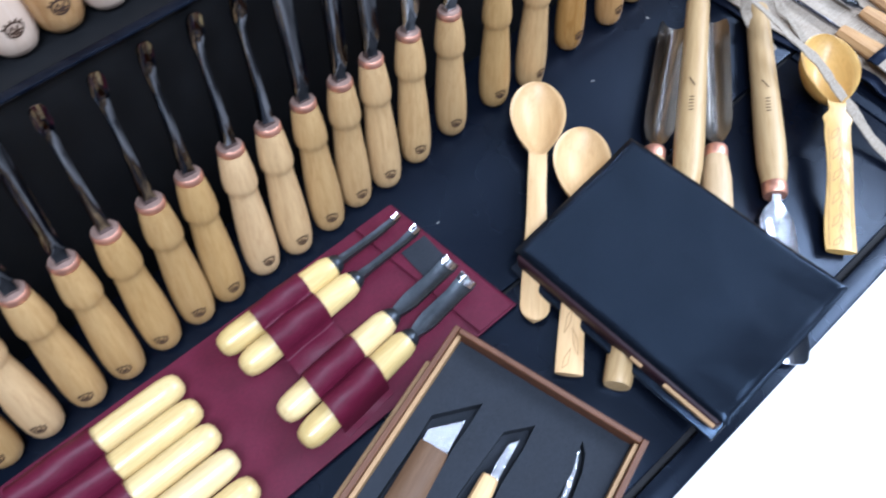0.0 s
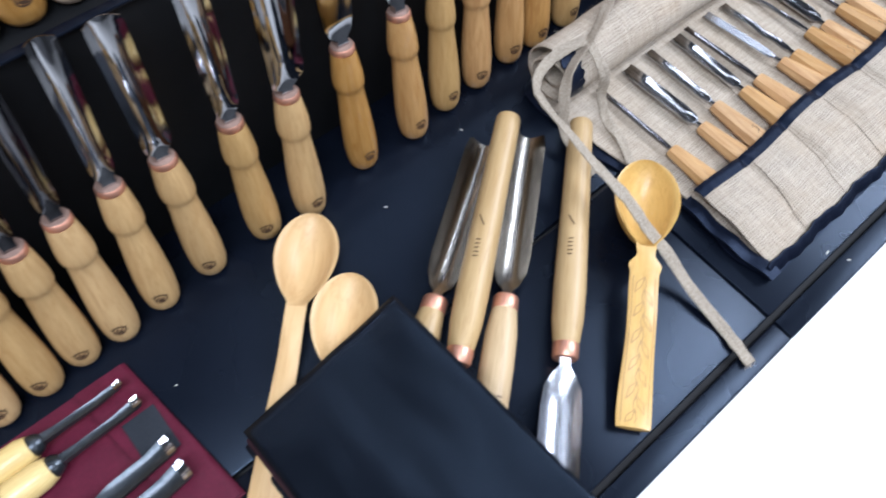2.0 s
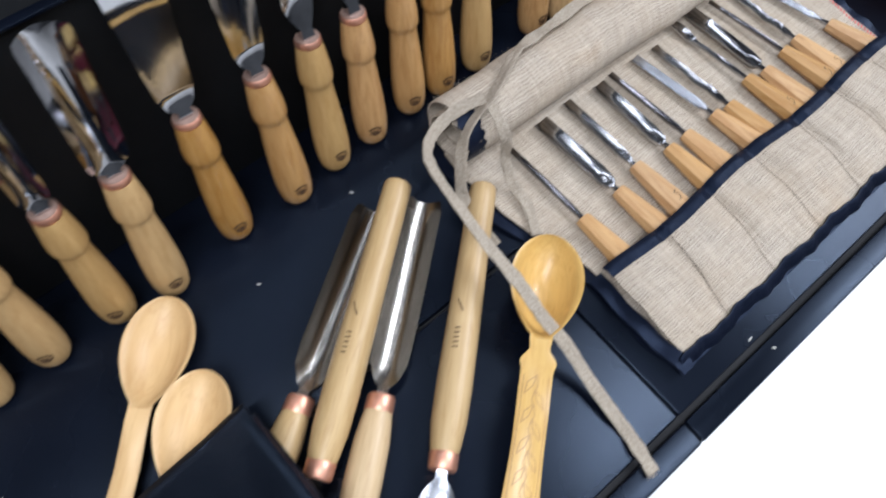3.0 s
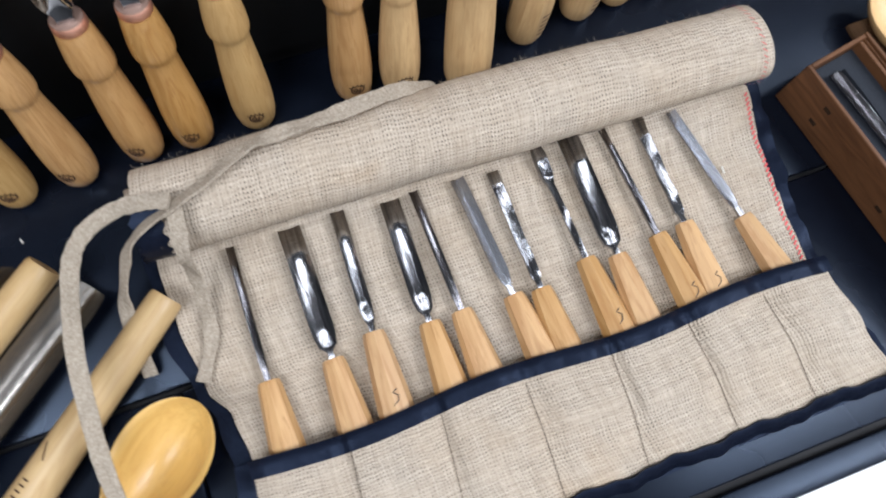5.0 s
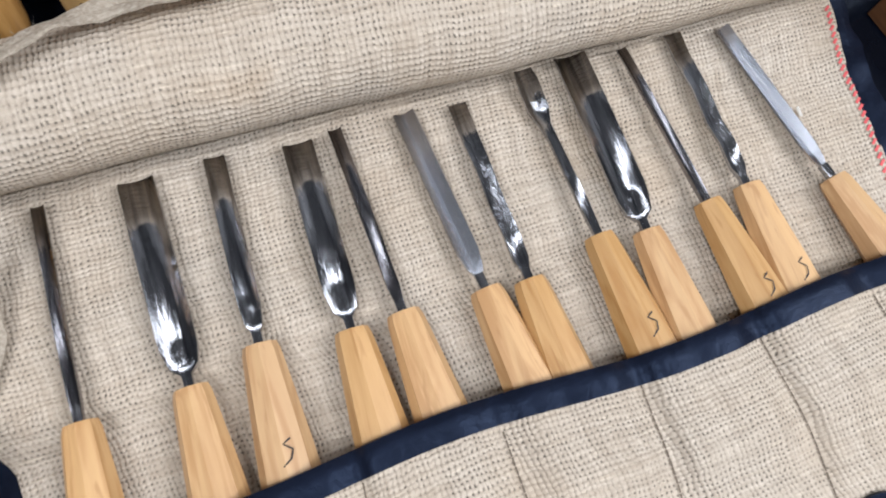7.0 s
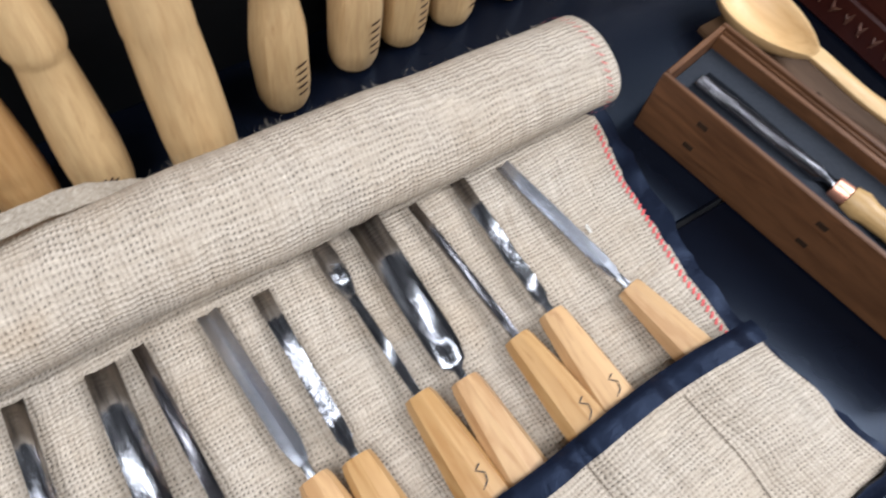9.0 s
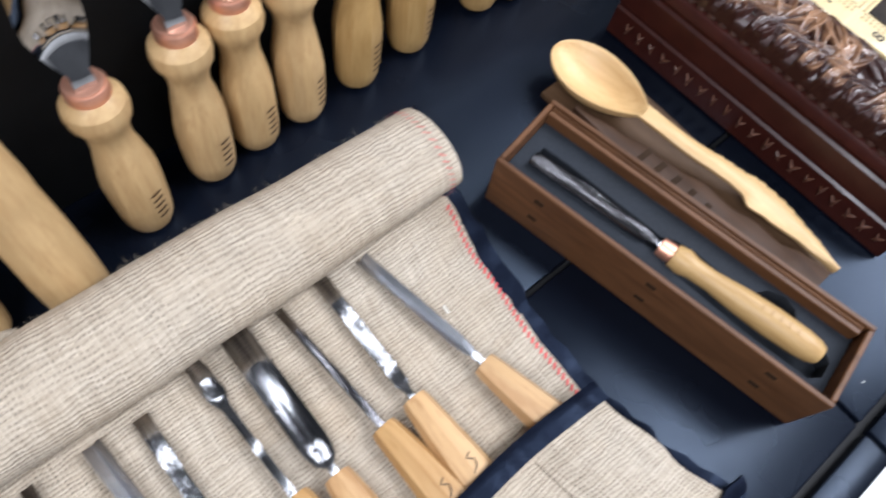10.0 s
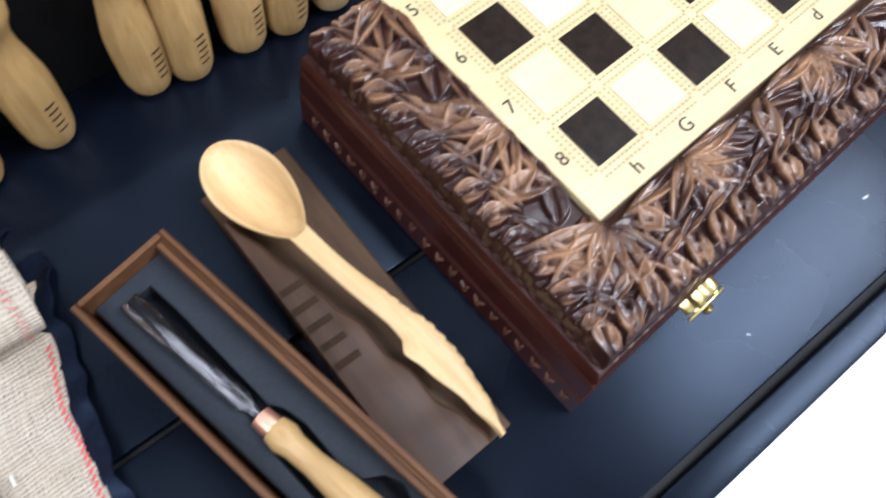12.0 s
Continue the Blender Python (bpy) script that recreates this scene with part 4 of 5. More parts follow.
# ---- burlap tool roll ----
XL = [(0.02, 0.039), (0.06, 0.0365), (0.083, 0.0365), (0.112, 0.0385), (0.138, 0.035), (0.157, 0.025), (0.20, 0.019), (0.235, 0.017), (0.27, 0.020)]
XR = [(0.02, 0.4235), (0.06, 0.411), (0.10, 0.4035), (0.135, 0.4045), (0.19, 0.4105), (0.235, 0.4200), (0.27, 0.4270)]
PALMS = [((0.0605, 0.1505), (0.0610, 0.2350), "rod", 0.0048, 0, "thin round rod"), ((0.0992, 0.1503), (0.0980, 0.2350), "gouge", 0.014, 0, "wide gouge"),
         ((0.1265, 0.1575), (0.1290, 0.2360), "gouge", 0.0085, 1, "narrow gouge"), ((0.1601, 0.1520), (0.1620, 0.2320), "gouge", 0.0125, 0, "medium gouge"),
         ((0.1806, 0.1524), (0.1780, 0.2330), "rod", 0.0055, 0, "slim round"), ((0.2137, 0.1509), (0.2075, 0.2323), "vee", 0.0085, 0, "v-shaped"),
         ((0.2315, 0.1490), (0.2306, 0.2296), "bent", 0.0075, 0, "bent flat"), ((0.2651, 0.1573), (0.2624, 0.2358), "spoon", 0.0095, 1, "spoon-bent"),
         ((0.2850, 0.1530), (0.2854, 0.2376), "gouge", 0.0145, 0, "broad gouge"), ((0.3145, 0.1568), (0.3092, 0.2339), "rod", 0.0045, 1, "thin round rod"),
         ((0.3342, 0.1583), (0.3353, 0.2345), "bent", 0.0078, 1, "bent narrow"), ((0.3720, 0.1500), (0.3591, 0.2315), "vee", 0.0072, 0, "v-shaped")]
roll = thing("tool_roll", "half-unrolled burlap tool roll with navy binding and pockets", "tool roll")


def flat_z(x, y):
    return 0.0052 + wav(x, y, 34, 0.0011) + wav(x, y, 110, 0.0004)


def flat_pt(s, t):
    y = 0.024 + 0.238 * t
    x = soft(XL, y) + s * (soft(XR, y) - soft(XL, y))
    return (x, y, flat_z(x, y))


part("cloth", sheet(flat_pt, 120, 74, 0.0014, lambda s, t: (0.39 * s, 0.238 * t)), M_BURLAP, roll, smooth=80)

TURNS, R_OUT, CY, CZ = 2.15, 0.0300, 0.2530, 0.0325


def spiral(t):
    """The rolled end: from the flat cloth at the back, over the top and inward."""
    a = -math.pi / 2 + t * TURNS * 2 * math.pi
    r = R_OUT - 0.0085 * t * TURNS
    return CY + r * math.cos(a) * 1.06, CZ + r * math.sin(a) * 0.93


def roll_pt(s, t):
    y, z = spiral(t)
    x0 = 0.021 + 0.004 * math.sin(t * 9)
    x1 = 0.4240 + 0.0032 * math.sin(t * TURNS * 2 * math.pi - math.pi / 2) + 0.0012 * math.sin(t * 7 + 1)
    x = x0 + s * (x1 - x0)
    y += 0.0035 * math.sin(x * 11) * (1 - 0.5 * t) + 0.0018 * noise.noise((x * 22, t * 4, 0)) - 0.010 * (s - 0.5) + 0.0095 * max(0.0, s - 0.45) / 0.55
    z += 0.0018 * noise.noise((x * 26, t * 5, 7)) * min(1, t * 6)
    z *= 1 - 0.30 * (max(0.0, s - 0.35) / 0.65) ** 1.5          # pressed flatter towards one end
    return (x, y, max(z, 0.0045))


SPLEN = TURNS * 2 * math.pi * (R_OUT - 0.0045 * TURNS)
part("rolled_end", sheet(roll_pt, 100, 120, -0.0013, lambda s, t: (0.405 * s, SPLEN * t)), M_BURLAP, roll, smooth=80)
part("roll_lining", sheet(lambda s, t: (lambda p: (p[0] - 0.003 + 0.0012 * math.sin(t * 40), CY + (p[1] - CY) * 0.945, CZ + (p[2] - CZ) * 0.945))(roll_pt(s * 0.04, 0.24 + t * 0.17)), 4, 40, 0.0012), M_NAVY, roll, "navy lining showing at the rolled end", smooth=80)
part("roll_lining", sheet(lambda s, t: (lambda p: (p[0] - 0.004 + 0.011 * max(0.0, 1 - abs(t - 0.26) / 0.16) + 0.001 * math.sin(t * 31), 0.2572 + (p[1] - 0.2572) * 0.90, 0.0226 + (p[2] - 0.0226) * 0.84))(roll_pt(0.97 + s * 0.03, t * 0.5)), 4, 110, 0.0012), M_NAVY, roll, "navy lining showing at the rolled end", smooth=80)


def lining_pt(s, t):
    y = 0.0200 + 0.2545 * t
    x0, x1 = soft(XL, y) - 0.009 + 0.002 * math.sin(y * 90), soft(XR, y) + 0.0080 + 0.0010 * math.sin(y * 70) + 0.0035 * noise.noise((y * 85, 2, 0))
    x = x0 + s * (x1 - x0)
    edge = max(0.0, (s - 0.96) / 0.04) + max(0.0, (0.03 - s) / 0.03) * 0.4
    return (x, y, 0.0024 + edge * (0.0035 + 0.0055 * noise.noise((x * 60, y * 75, 0.4))) + 0.0005 * noise.noise((x * 90, y * 90, 1)))


part("lining", sheet(lining_pt, 130, 70, 0.0009), M_NAVY, roll, "crumpled navy backing cloth", smooth=80)


SEAMS = ((0.036, 0.038), (0.094, 0.0880), (0.148, 0.1420), (0.2, 0.2000), (0.2545, 0.2530), (0.306, 0.3130), (0.358, 0.3670), (0.4015, 0.412))


def pocket_z(x, y):
    """Each pocket swells over its pair of handles and is held down along the seams."""
    k = max(0.0, min(1.0, (y - 0.022) / 0.084))
    d = min(abs(x - (b + (a - b) * (y - 0.028) / 0.070)) for a, b in SEAMS)
    h = min(1.0, d / 0.013)
    h = 0.70 + 0.27 * h * h * (3 - 2 * h)
    for (jx, jy), (tx, ty), *_ in PALMS:
        c = jx + (jx - tx) / (ty - jy) * (jy - y)
        h = max(h, math.exp(-((x - c) / 0.0138) ** 4))
    return 0.0072 + wav(x, y, 40, 0.0010) + h * (0.0018 + 0.0148 * soft([(0, 0), (0.62, 1)], k))


def pocket_pt(s, t):
    y = 0.0285 + 0.0755 * t
    x = soft(XL, y) + 0.002 + s * (soft(XR, y) - soft(XL, y) - 0.002)
    y += 0.0024 * math.sin(x * 37 + 1) * t
    return (x, y, pocket_z(x, y))


part("pocket", sheet(pocket_pt, 190, 30, 0.0013, lambda s, t: (0.385 * s, 0.08 * t)), M_BURLAP, roll, smooth=80)


def band_pt(s, t):
    x = 0.0385 + s * 0.3670
    y = 0.0985 + 0.0105 * t + 0.0024 * math.sin(x * 37 + 1) * 0.95
    return (x, y, pocket_z(x, min(y, 0.106)) + 0.0012 - 0.0016 * max(0.0, t - 0.7) / 0.3)


part("binding", sheet(band_pt, 190, 6, 0.0022), M_NAVY, roll, "navy ribbon binding along the pockets", smooth=60)
part("binding", sheet(lambda s, t: (0.034 + s * 0.400, 0.0205 + 0.0085 * t + 0.0012 * math.sin(s * 46) + 0.0006 * math.sin(s * 131), 0.0128 + 0.0006 * math.sin(s * 61) + 0.0005 * math.sin(s * 173) - 0.0090 * (1 - t) ** 1.6), 150, 8, 0.0016), M_NAVY, roll, "navy ribbon binding along the front edge", smooth=60)
part("binding", sheet(lambda s, t: (soft(XL, 0.02 + 0.09 * s) - 0.010 + 0.0120 * t, 0.02 + 0.09 * s, 0.0076 + 0.0012 * math.sin(s * 17)), 60, 6, 0.0018), M_NAVY, roll, "navy ribbon binding along the side", smooth=60)
for x0, x1 in SEAMS[1:7]:
    n = 22
    pts = [(x0 + (x1 - x0) * k / n, 0.098 - 0.070 * k / n) for k in range(n + 1)]
    part("seam", strokes([[a, ((a[0] * 0.12 + b[0] * 0.88), (a[1] * 0.12 + b[1] * 0.88))] for a, b in zip(pts, pts[1:])], 0.0007, lambda a, b: Vector((a, b, pocket_z(a, b) + 0.0005))), M_THREAD, roll)
# red stitches: short slanted dashes by the right-hand selvedge, on the flat and over the roll
red = []
for k in range(36):
    y = 0.108 + 0.122 * k / 36
    x = soft(XR, y) - 0.0030
    red.append([(x - 0.0013, y), (x + 0.0015, y + 0.0021)])
tagged(part("red_stitching", strokes(red, 0.0013, lambda a, b: Vector((a, b, flat_z(a, b) + 0.0006))), M_RED, roll), "red overlock stitches", kind="stuff")
red = [[(0.977 + e * 0.004, k / 110 * 0.62), (0.9845 + e * 0.004, k / 110 * 0.62 + 0.0065)] for k in range(4, 110, 2) for e in (0,)]


def on_roll(a, b):
    y, z = spiral(b)
    p = Vector(roll_pt(a, b))
    n = Vector((0, p.y - CY, p.z - CZ)).normalized()
    return p + n * 0.0019


tagged(part("red_stitching", strokes(red, 0.0013, on_roll), M_RED, roll), "red overlock stitches", kind="stuff")
rng = random.Random(11)
fib = bmesh.new()
for k in range(700):
    a, b = rng.random(), rng.uniform(0.08, 0.37)
    p = on_roll(a, b)
    out = Vector((0, p.y - CY, p.z - CZ)).normalized()
    p = p - out * 0.0019
    d = (Vector((rng.uniform(-1, 1), rng.uniform(-0.5, 0.5), rng.uniform(-0.3, 0.3))) + out * rng.uniform(0.3, 1.1)).normalized() * rng.uniform(0.0012, 0.0034)
    q = p + d
    r = q + (d * 0.5 + Vector((d.y, -d.x, d.z * 0.2)) * 0.6)
    for u0, u1 in ((p, q), (q, r)):
        o = Vector((0.00004, 0.00003, 0.00004))
        vs = [fib.verts.new(c) for c in (u0 - o, u0 + o, u1 + o, u1 - o)]
        fib.faces.new(vs)
tagged(part("loose_fluff", fib, M_TAPE, roll, "loose burlap fibres"), kind="stuff")

# ---- palm tools in the roll ----
PROF_T = [(0, -0.084), (0.0090, -0.0835), (0.0106, -0.080), (0.0112, -0.070), (0.0109, -0.055), (0.0099, -0.038), (0.0084, -0.020), (0.0070, -0.004), (0.0062, -0.0008), (0, 0)]
PALM = part("handle", lathe(PROF_T, 32, cut=8), M_CHERRY)
PALMMARK = part("brand_mark", strokes([[(-0.0022, -0.046), (0.0010, -0.044), (0.0022, -0.041), (-0.0008, -0.0385), (0.0022, -0.037)]], 0.0006, on_turned([(r * 1.0, z) for r, z in PROF_T], -82, 0.0003)), M_INK)


def palm_tool(joint, tip, shape, w, mark, label, z=0.0112):
    L = math.hypot(tip[0] - joint[0], tip[1] - joint[1])
    ob = thing("palm_gouge", label, "gouge", "palm tools in the burlap roll", along(joint, tip, z) @ pose(0, 0, 0, 0, 1.8, 0) @ LIE @ Matrix.Diagonal((1, 0.74, 1, 1)))
    once(PALM, "handle", ob, 22.5)
    if mark:
        once(PALMMARK, "brand_mark", ob)
    tang = [(-0.0005, 0.0034, 0, 0, 0.0034), (0.004, 0.0036, 0, 0, 0.0034)]
    if shape == "rod":
        rows = tang + [(0.010, w * 0.9, 0.0004, 0, 0.0036), (L * 0.5, w, w * 0.25, 0, 0.0026), (L, w, w * 0.3, 0, 0.0012)]
    elif shape == "gouge":
        rows = tang + [(0.0075, w * 0.75, w * 0.02, 0.0, 0.0032), (0.014, w * 0.95, w * 0.12, 0.0008, 0.0026), (0.02, w, w * 0.20, 0.001, 0.0022), (L * 0.75, w * 1.0, w * 0.22, 0.001, 0.002), (L * 0.985, w, w * 0.22, 0.001, 0.0014), (L, w * 0.96, w * 0.2, 0.0014, 0.0006)]
    elif shape == "vee":
        rows = []
        secs = [[(a * w * f, o - 0.9 * w * d * abs(a) * 2 + e, z) for a, e in ((-0.5, -0.0006), (0, -0.0005), (0.5, -0.0006), (0.56, 0.0006), (0, 0.0014), (-0.56, 0.0006))]
                for z, f, d, o in ((0.0045, 0.30, 0.0, 0.0), (0.009, 0.75, 0.10, 0.0006), (0.016, 1.0, 0.42, 0.0022), (L * 0.6, 1.0, 0.46, 0.0022), (L - 0.002, 1.0, 0.46, 0.0022), (L, 0.98, 0.44, 0.0022))]
    elif shape == "bent":
        rows = tang + [(0.008, w * 0.85, 0.0003, 0, 0.0028), (0.02, w * 0.9, 0.0006, -0.001, 0.0022), (L * 0.4, w * 0.92, 0.0005, 0.0014, 0.002), (L * 0.6, w * 0.9, 0.0003, -0.0008, 0.002), (L * 0.85, w, 0.0003, 0.0012, 0.0016), (L, w * 1.05, 0.0002, 0.0, 0.0006)]
    else:
        rows = tang + [(0.012, 0.0042, 0.0002, 0, 0.0034), (L * 0.55, 0.0040, 0.0002, 0.0, 0.0032), (L * 0.66, 0.0048, 0.0006, 0.002, 0.003), (L * 0.76, w, w * 0.15, 0.002, 0.0022), (L * 0.93, w * 1.0, w * 0.2, -0.001, 0.0016), (L, w * 0.8, w * 0.1, -0.0025, 0.0008)]
    if shape == "vee":
        part("blade", loft(secs), M_SATIN, ob, "polished v-shaped steel blade", smooth=20)
        part("tang", blade_mesh([(-0.0005, 0.0034, 0, 0, 0.0034), (0.006, 0.0036, 0, 0, 0.0034)]), M_MIRROR, ob)
    else:
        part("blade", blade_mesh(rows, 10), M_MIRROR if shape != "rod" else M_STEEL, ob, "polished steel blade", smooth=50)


for j, tp, sh, w, mk, word in PALMS:
    palm_tool(j, tp, sh, w, mk, f"palm tool with faceted cherry handle and {word} blade")


# ---- cotton ties of the roll ----
def ribbon(points, w, th=0.0024, twist=()):
    """A flat woven tape through points, lying on its face; twist: (fraction, degrees) rows."""
    pts = [Vector(p) for p in points]
    pts = [pts[0] * 2 - pts[1], *pts, pts[-1] * 2 - pts[-2]]
    line = []
    for i in range(1, len(pts) - 2):
        for k in range(10):
            t = k / 10
            p0, p1, p2, p3 = pts[i - 1:i + 3]
            line.append(0.5 * (2 * p1 + (p2 - p0) * t + (2 * p0 - 5 * p1 + 4 * p2 - p3) * t * t + (3 * p1 - p0 - 3 * p2 + p3) * t ** 3))
    line.append(pts[-2])
    secs = []
    for i, p in enumerate(line):
        d = (line[min(i + 1, len(line) - 1)] - line[max(i - 1, 0)]).normalized()
        side = d.cross(Vector((0, 0, 1))).normalized()
        side = Matrix.Rotation(radians((lerp(twist, i / len(line)) if twist else 0) + 26 * noise.noise((i * 0.17, w * 900, 2))), 3, d) @ side
        up = side.cross(d).normalized()
        ww = w * (0.92 + 0.20 * noise.noise((i * 0.33, w * 300, 0)))
        row = [p + side * (a * ww / 2) + up * (th * (1 - abs(a) ** 3 * 0.6) * e / 2) for e, seq in ((1, (-1, -0.6, -0.1, 0.1, 0.6, 1)), (-1, (1, 0.6, 0, -0.6, -1))) for a in seq]
        row = [q + up * ((-0.0008 if k in (2, 3) else 0) + 0.0005 * noise.noise((i * 0.5, k * 0.9, 4))) for k, q in enumerate(row)]
        secs.append(row)
    return loft(secs)


tie = thing("cotton_tie", "beige woven cotton tie looped over the tool roll", "tie")
part("tape", ribbon([(0.212, 0.2870, 0.0280), (0.192, 0.2840, 0.0460), (0.165, 0.2770, 0.0590), (0.145, 0.2740, 0.0615), (0.115, 0.2720, 0.0632), (0.092, 0.2690, 0.0640), (0.069, 0.2580, 0.0642), (0.046, 0.2490, 0.0632), (0.022, 0.2430, 0.0540), (0.007, 0.2310, 0.0380), (-0.003, 0.2120, 0.0180), (-0.003, 0.1760, 0.0045)], 0.0105, twist=((0, 0), (0.4, 25), (0.7, 50), (1, 10))), M_TAPE, tie, smooth=60)
part("tape", ribbon([(0.046, 0.2520, 0.0650), (0.030, 0.2580, 0.0600), (0.012, 0.2600, 0.0540), (-0.006, 0.2530, 0.0510), (-0.016, 0.2360, 0.0510), (-0.0225, 0.1975, 0.0515), (-0.0250, 0.1660, 0.0475), (-0.0255, 0.1340, 0.0430), (-0.0255, 0.1080, 0.0315), (-0.0225, 0.0870, 0.0205), (-0.0240, 0.0560, 0.0080), (-0.0275, 0.0170, 0.0030), (-0.0330, -0.0110, 0.0026)], 0.0100, twist=((0, 0), (0.2, -40), (0.45, -20), (0.7, 15), (1, 0))), M_TAPE, tie, smooth=60)
part("tape", ribbon([(0.047, 0.2480, 0.0635), (0.043, 0.2240, 0.0520), (0.041, 0.2180, 0.0300), (0.039, 0.2050, 0.0140), (0.0365, 0.1850, 0.0095), (0.025, 0.1620, 0.0085)], 0.0090, twist=((0, 0), (0.5, 20), (1, -10))), M_TAPE, tie, smooth=60)
frz = bmesh.new()
for k in range(26):
    p = Vector((-0.0375 + rng.random() * 0.009, -0.0100, 0.0010 + rng.random() * 0.002))
    q = p + Vector((rng.uniform(-0.003, 0.001), -rng.uniform(0.001, 0.004), rng.uniform(-0.0006, 0.001)))
    o = Vector((0.0003, 0.0001, 0.0002))
    frz.faces.new([frz.verts.new(c) for c in (p - o, p + o, q + o * 0.5, q - o * 0.5)])
part("frayed_end", frz, M_TAPE, tie)

# ---- long wooden box with one gouge ----
bL, bB, bT = Vector((0.4390, 0.2227)), Vector((0.4765, 0.0320)), Vector((0.4895, 0.2320))
ax = (bB - bL).normalized()
LB = Matrix(((ax.x, -ax.y, 0, bT.x), (ax.y, ax.x, 0, bT.y), (0, 0, 1, 0.0004), (0, 0, 0, 1)))   # x along the box; its body lies to local -y
LW = 0.0515
GOUGE_HOLE = [[(0.0120, -0.0300), (0.0120, -0.0215), (0.0300, -0.0212), (0.0900, -0.0238), (0.0960, -0.0205), (0.1080, -0.0190), (0.1300, -0.0215), (0.1420, -0.0195), (0.1480, -0.0120), (0.1560, -0.0095),
                (0.1640, -0.0120), (0.1690, -0.0195), (0.1850, -0.0210), (0.1905, -0.0260), (0.1905, -0.0350), (0.1850, -0.0400), (0.1500, -0.0400), (0.1080, -0.0370), (0.0960, -0.0350), (0.0900, -0.0335)]]
lbox = thing("gouge_box", "open long brown wooden box with a gouge in foam", "box", "", LB)
open_tray(lbox, 0.1975, LW, 0.0, 0.0410, 0.0030, M_BROWN2, M_BROWN2, 0.0300, M_FOAM, inlay=False, holes=GOUGE_HOLE, depth=0.012)
for a, b in ((0.0046, 0.0028), (0.0078, 0.0046)):
    part("lid_rail", slab(0.003, 0.193, -a, -b, 0.004, 0.0408 - a * 0.35, 0.0005, 1), M_BROWN2, lbox, "grooved rail for a sliding lid")
for x in (0.030, 0.100, 0.170):
    for z in (0.014, 0.031):
        part("joint_mark", slab(x - 0.0028, x + 0.0028, -LW - 0.0002, -LW + 0.001, z - 0.002, z + 0.0015, 0.0002, 1), M_ENGRAVED, lbox)
bg = thing("boxed_gouge", "gouge with light wooden handle and copper ferrule in foam", "gouge", "", LB @ pose(0.0985, -0.0295, 0.0318) @ Matrix.Rotation(radians(182), 4, "Z") @ LIE)
part("handle", lathe([(0, -0.086), (0.005, -0.0855), (0.0066, -0.082), (0.0076, -0.075), (0.0080, -0.058), (0.0072, -0.040), (0.0056, -0.024), (0.0058, -0.013), (0.0072, -0.007), (0.0062, -0.001), (0, 0)], 26), M_WOOD, bg)
part("ferrule", lathe([(0.0050, -0.001), (0.0053, 0.0005), (0.0050, 0.007), (0, 0.0072)], 20), M_COPPER, bg)
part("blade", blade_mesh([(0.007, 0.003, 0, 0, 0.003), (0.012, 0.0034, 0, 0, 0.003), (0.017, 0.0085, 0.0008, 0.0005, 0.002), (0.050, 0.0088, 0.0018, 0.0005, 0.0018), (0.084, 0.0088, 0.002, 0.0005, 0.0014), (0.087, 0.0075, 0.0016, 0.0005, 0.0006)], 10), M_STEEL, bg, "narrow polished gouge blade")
for bar in word_bars(0, -0.060, 5, 0.0036, 0.0050):
    part("brand_bar", strokes([bar], 0.0009, on_turned([(0.0074, -0.087), (0.0080, -0.058), (0.0072, -0.04)], -90, 0.0003)), M_INCISED, bg)

# ---- branded board with a spoon ----
DB = along((0.5385, 0.2545), (0.5425, 0.0665))
board = thing("spoon_board", "dull brown wooden board with a wavy raised half", "board", "", DB)
part("base", slab(0, 0.188, -0.0260, 0.0260, 0.0, 0.0045, 0.0008, 1), M_TANBOARD, board)


WAVE = [(0.024, -0.0218), (0.050, -0.0160), (0.072, -0.0100), (0.092, -0.0065), (0.108, -0.0010), (0.124, -0.0012), (0.142, 0.0035), (0.156, 0.0034), (0.172, 0.0095), (0.184, 0.0120)]
poly_up, poly_lo = [], []
for k in range(41):
    x = 0.024 + 0.1635 * k / 40
    poly_up.append((x, -0.0253, 0))
    poly_lo.append((x, soft(WAVE, x), 0))
wv = bmesh.new()
ra = [[wv.verts.new((p[0], p[1], z)) for p in poly_up] for z in (0.0046, 0.0142)]
rb = [[wv.verts.new((p[0], p[1], z)) for p in poly_lo] for z in (0.0046, 0.0142)]
rt = [wv.verts.new((p[0], p[1] - 0.0022 if p[1] > -0.0195 else (p[1] - 0.0253) / 2, 0.0158)) for p in poly_lo]
ra[1] = [wv.verts.new((p[0], p[1], 0.0150)) for p in poly_up]
for k in range(40):
    wv.faces.new((ra[1][k], ra[1][k + 1], rt[k + 1], rt[k]))
    wv.faces.new((rt[k], rt[k + 1], rb[1][k + 1], rb[1][k]))
    wv.faces.new((rb[1][k], rb[1][k + 1], rb[0][k + 1], rb[0][k]))
    wv.faces.new((ra[0][k], ra[0][k + 1], ra[1][k + 1], ra[1][k]))
for k in (0, 40):
    wv.faces.new((ra[0][k], ra[1][k], rt[k], rb[1][k], rb[0][k]))
bmesh.ops.recalc_face_normals(wv, faces=wv.faces)
bmesh.ops.delete(wv, geom=[v for v in wv.verts if not v.link_faces], context="VERTS")
part("raised_wave", wv, M_WALNUT, board, smooth=60)
for k in range(5):
    part("brand_bar", strokes([[(0.072 + 0.0112 * k, -0.0238), (0.0725 + 0.0112 * k, -0.0108)]], 0.0036, lambda a, b: Vector((a, b, 0.0162))), M_ENGRAVED, board, "engraved brand bar")
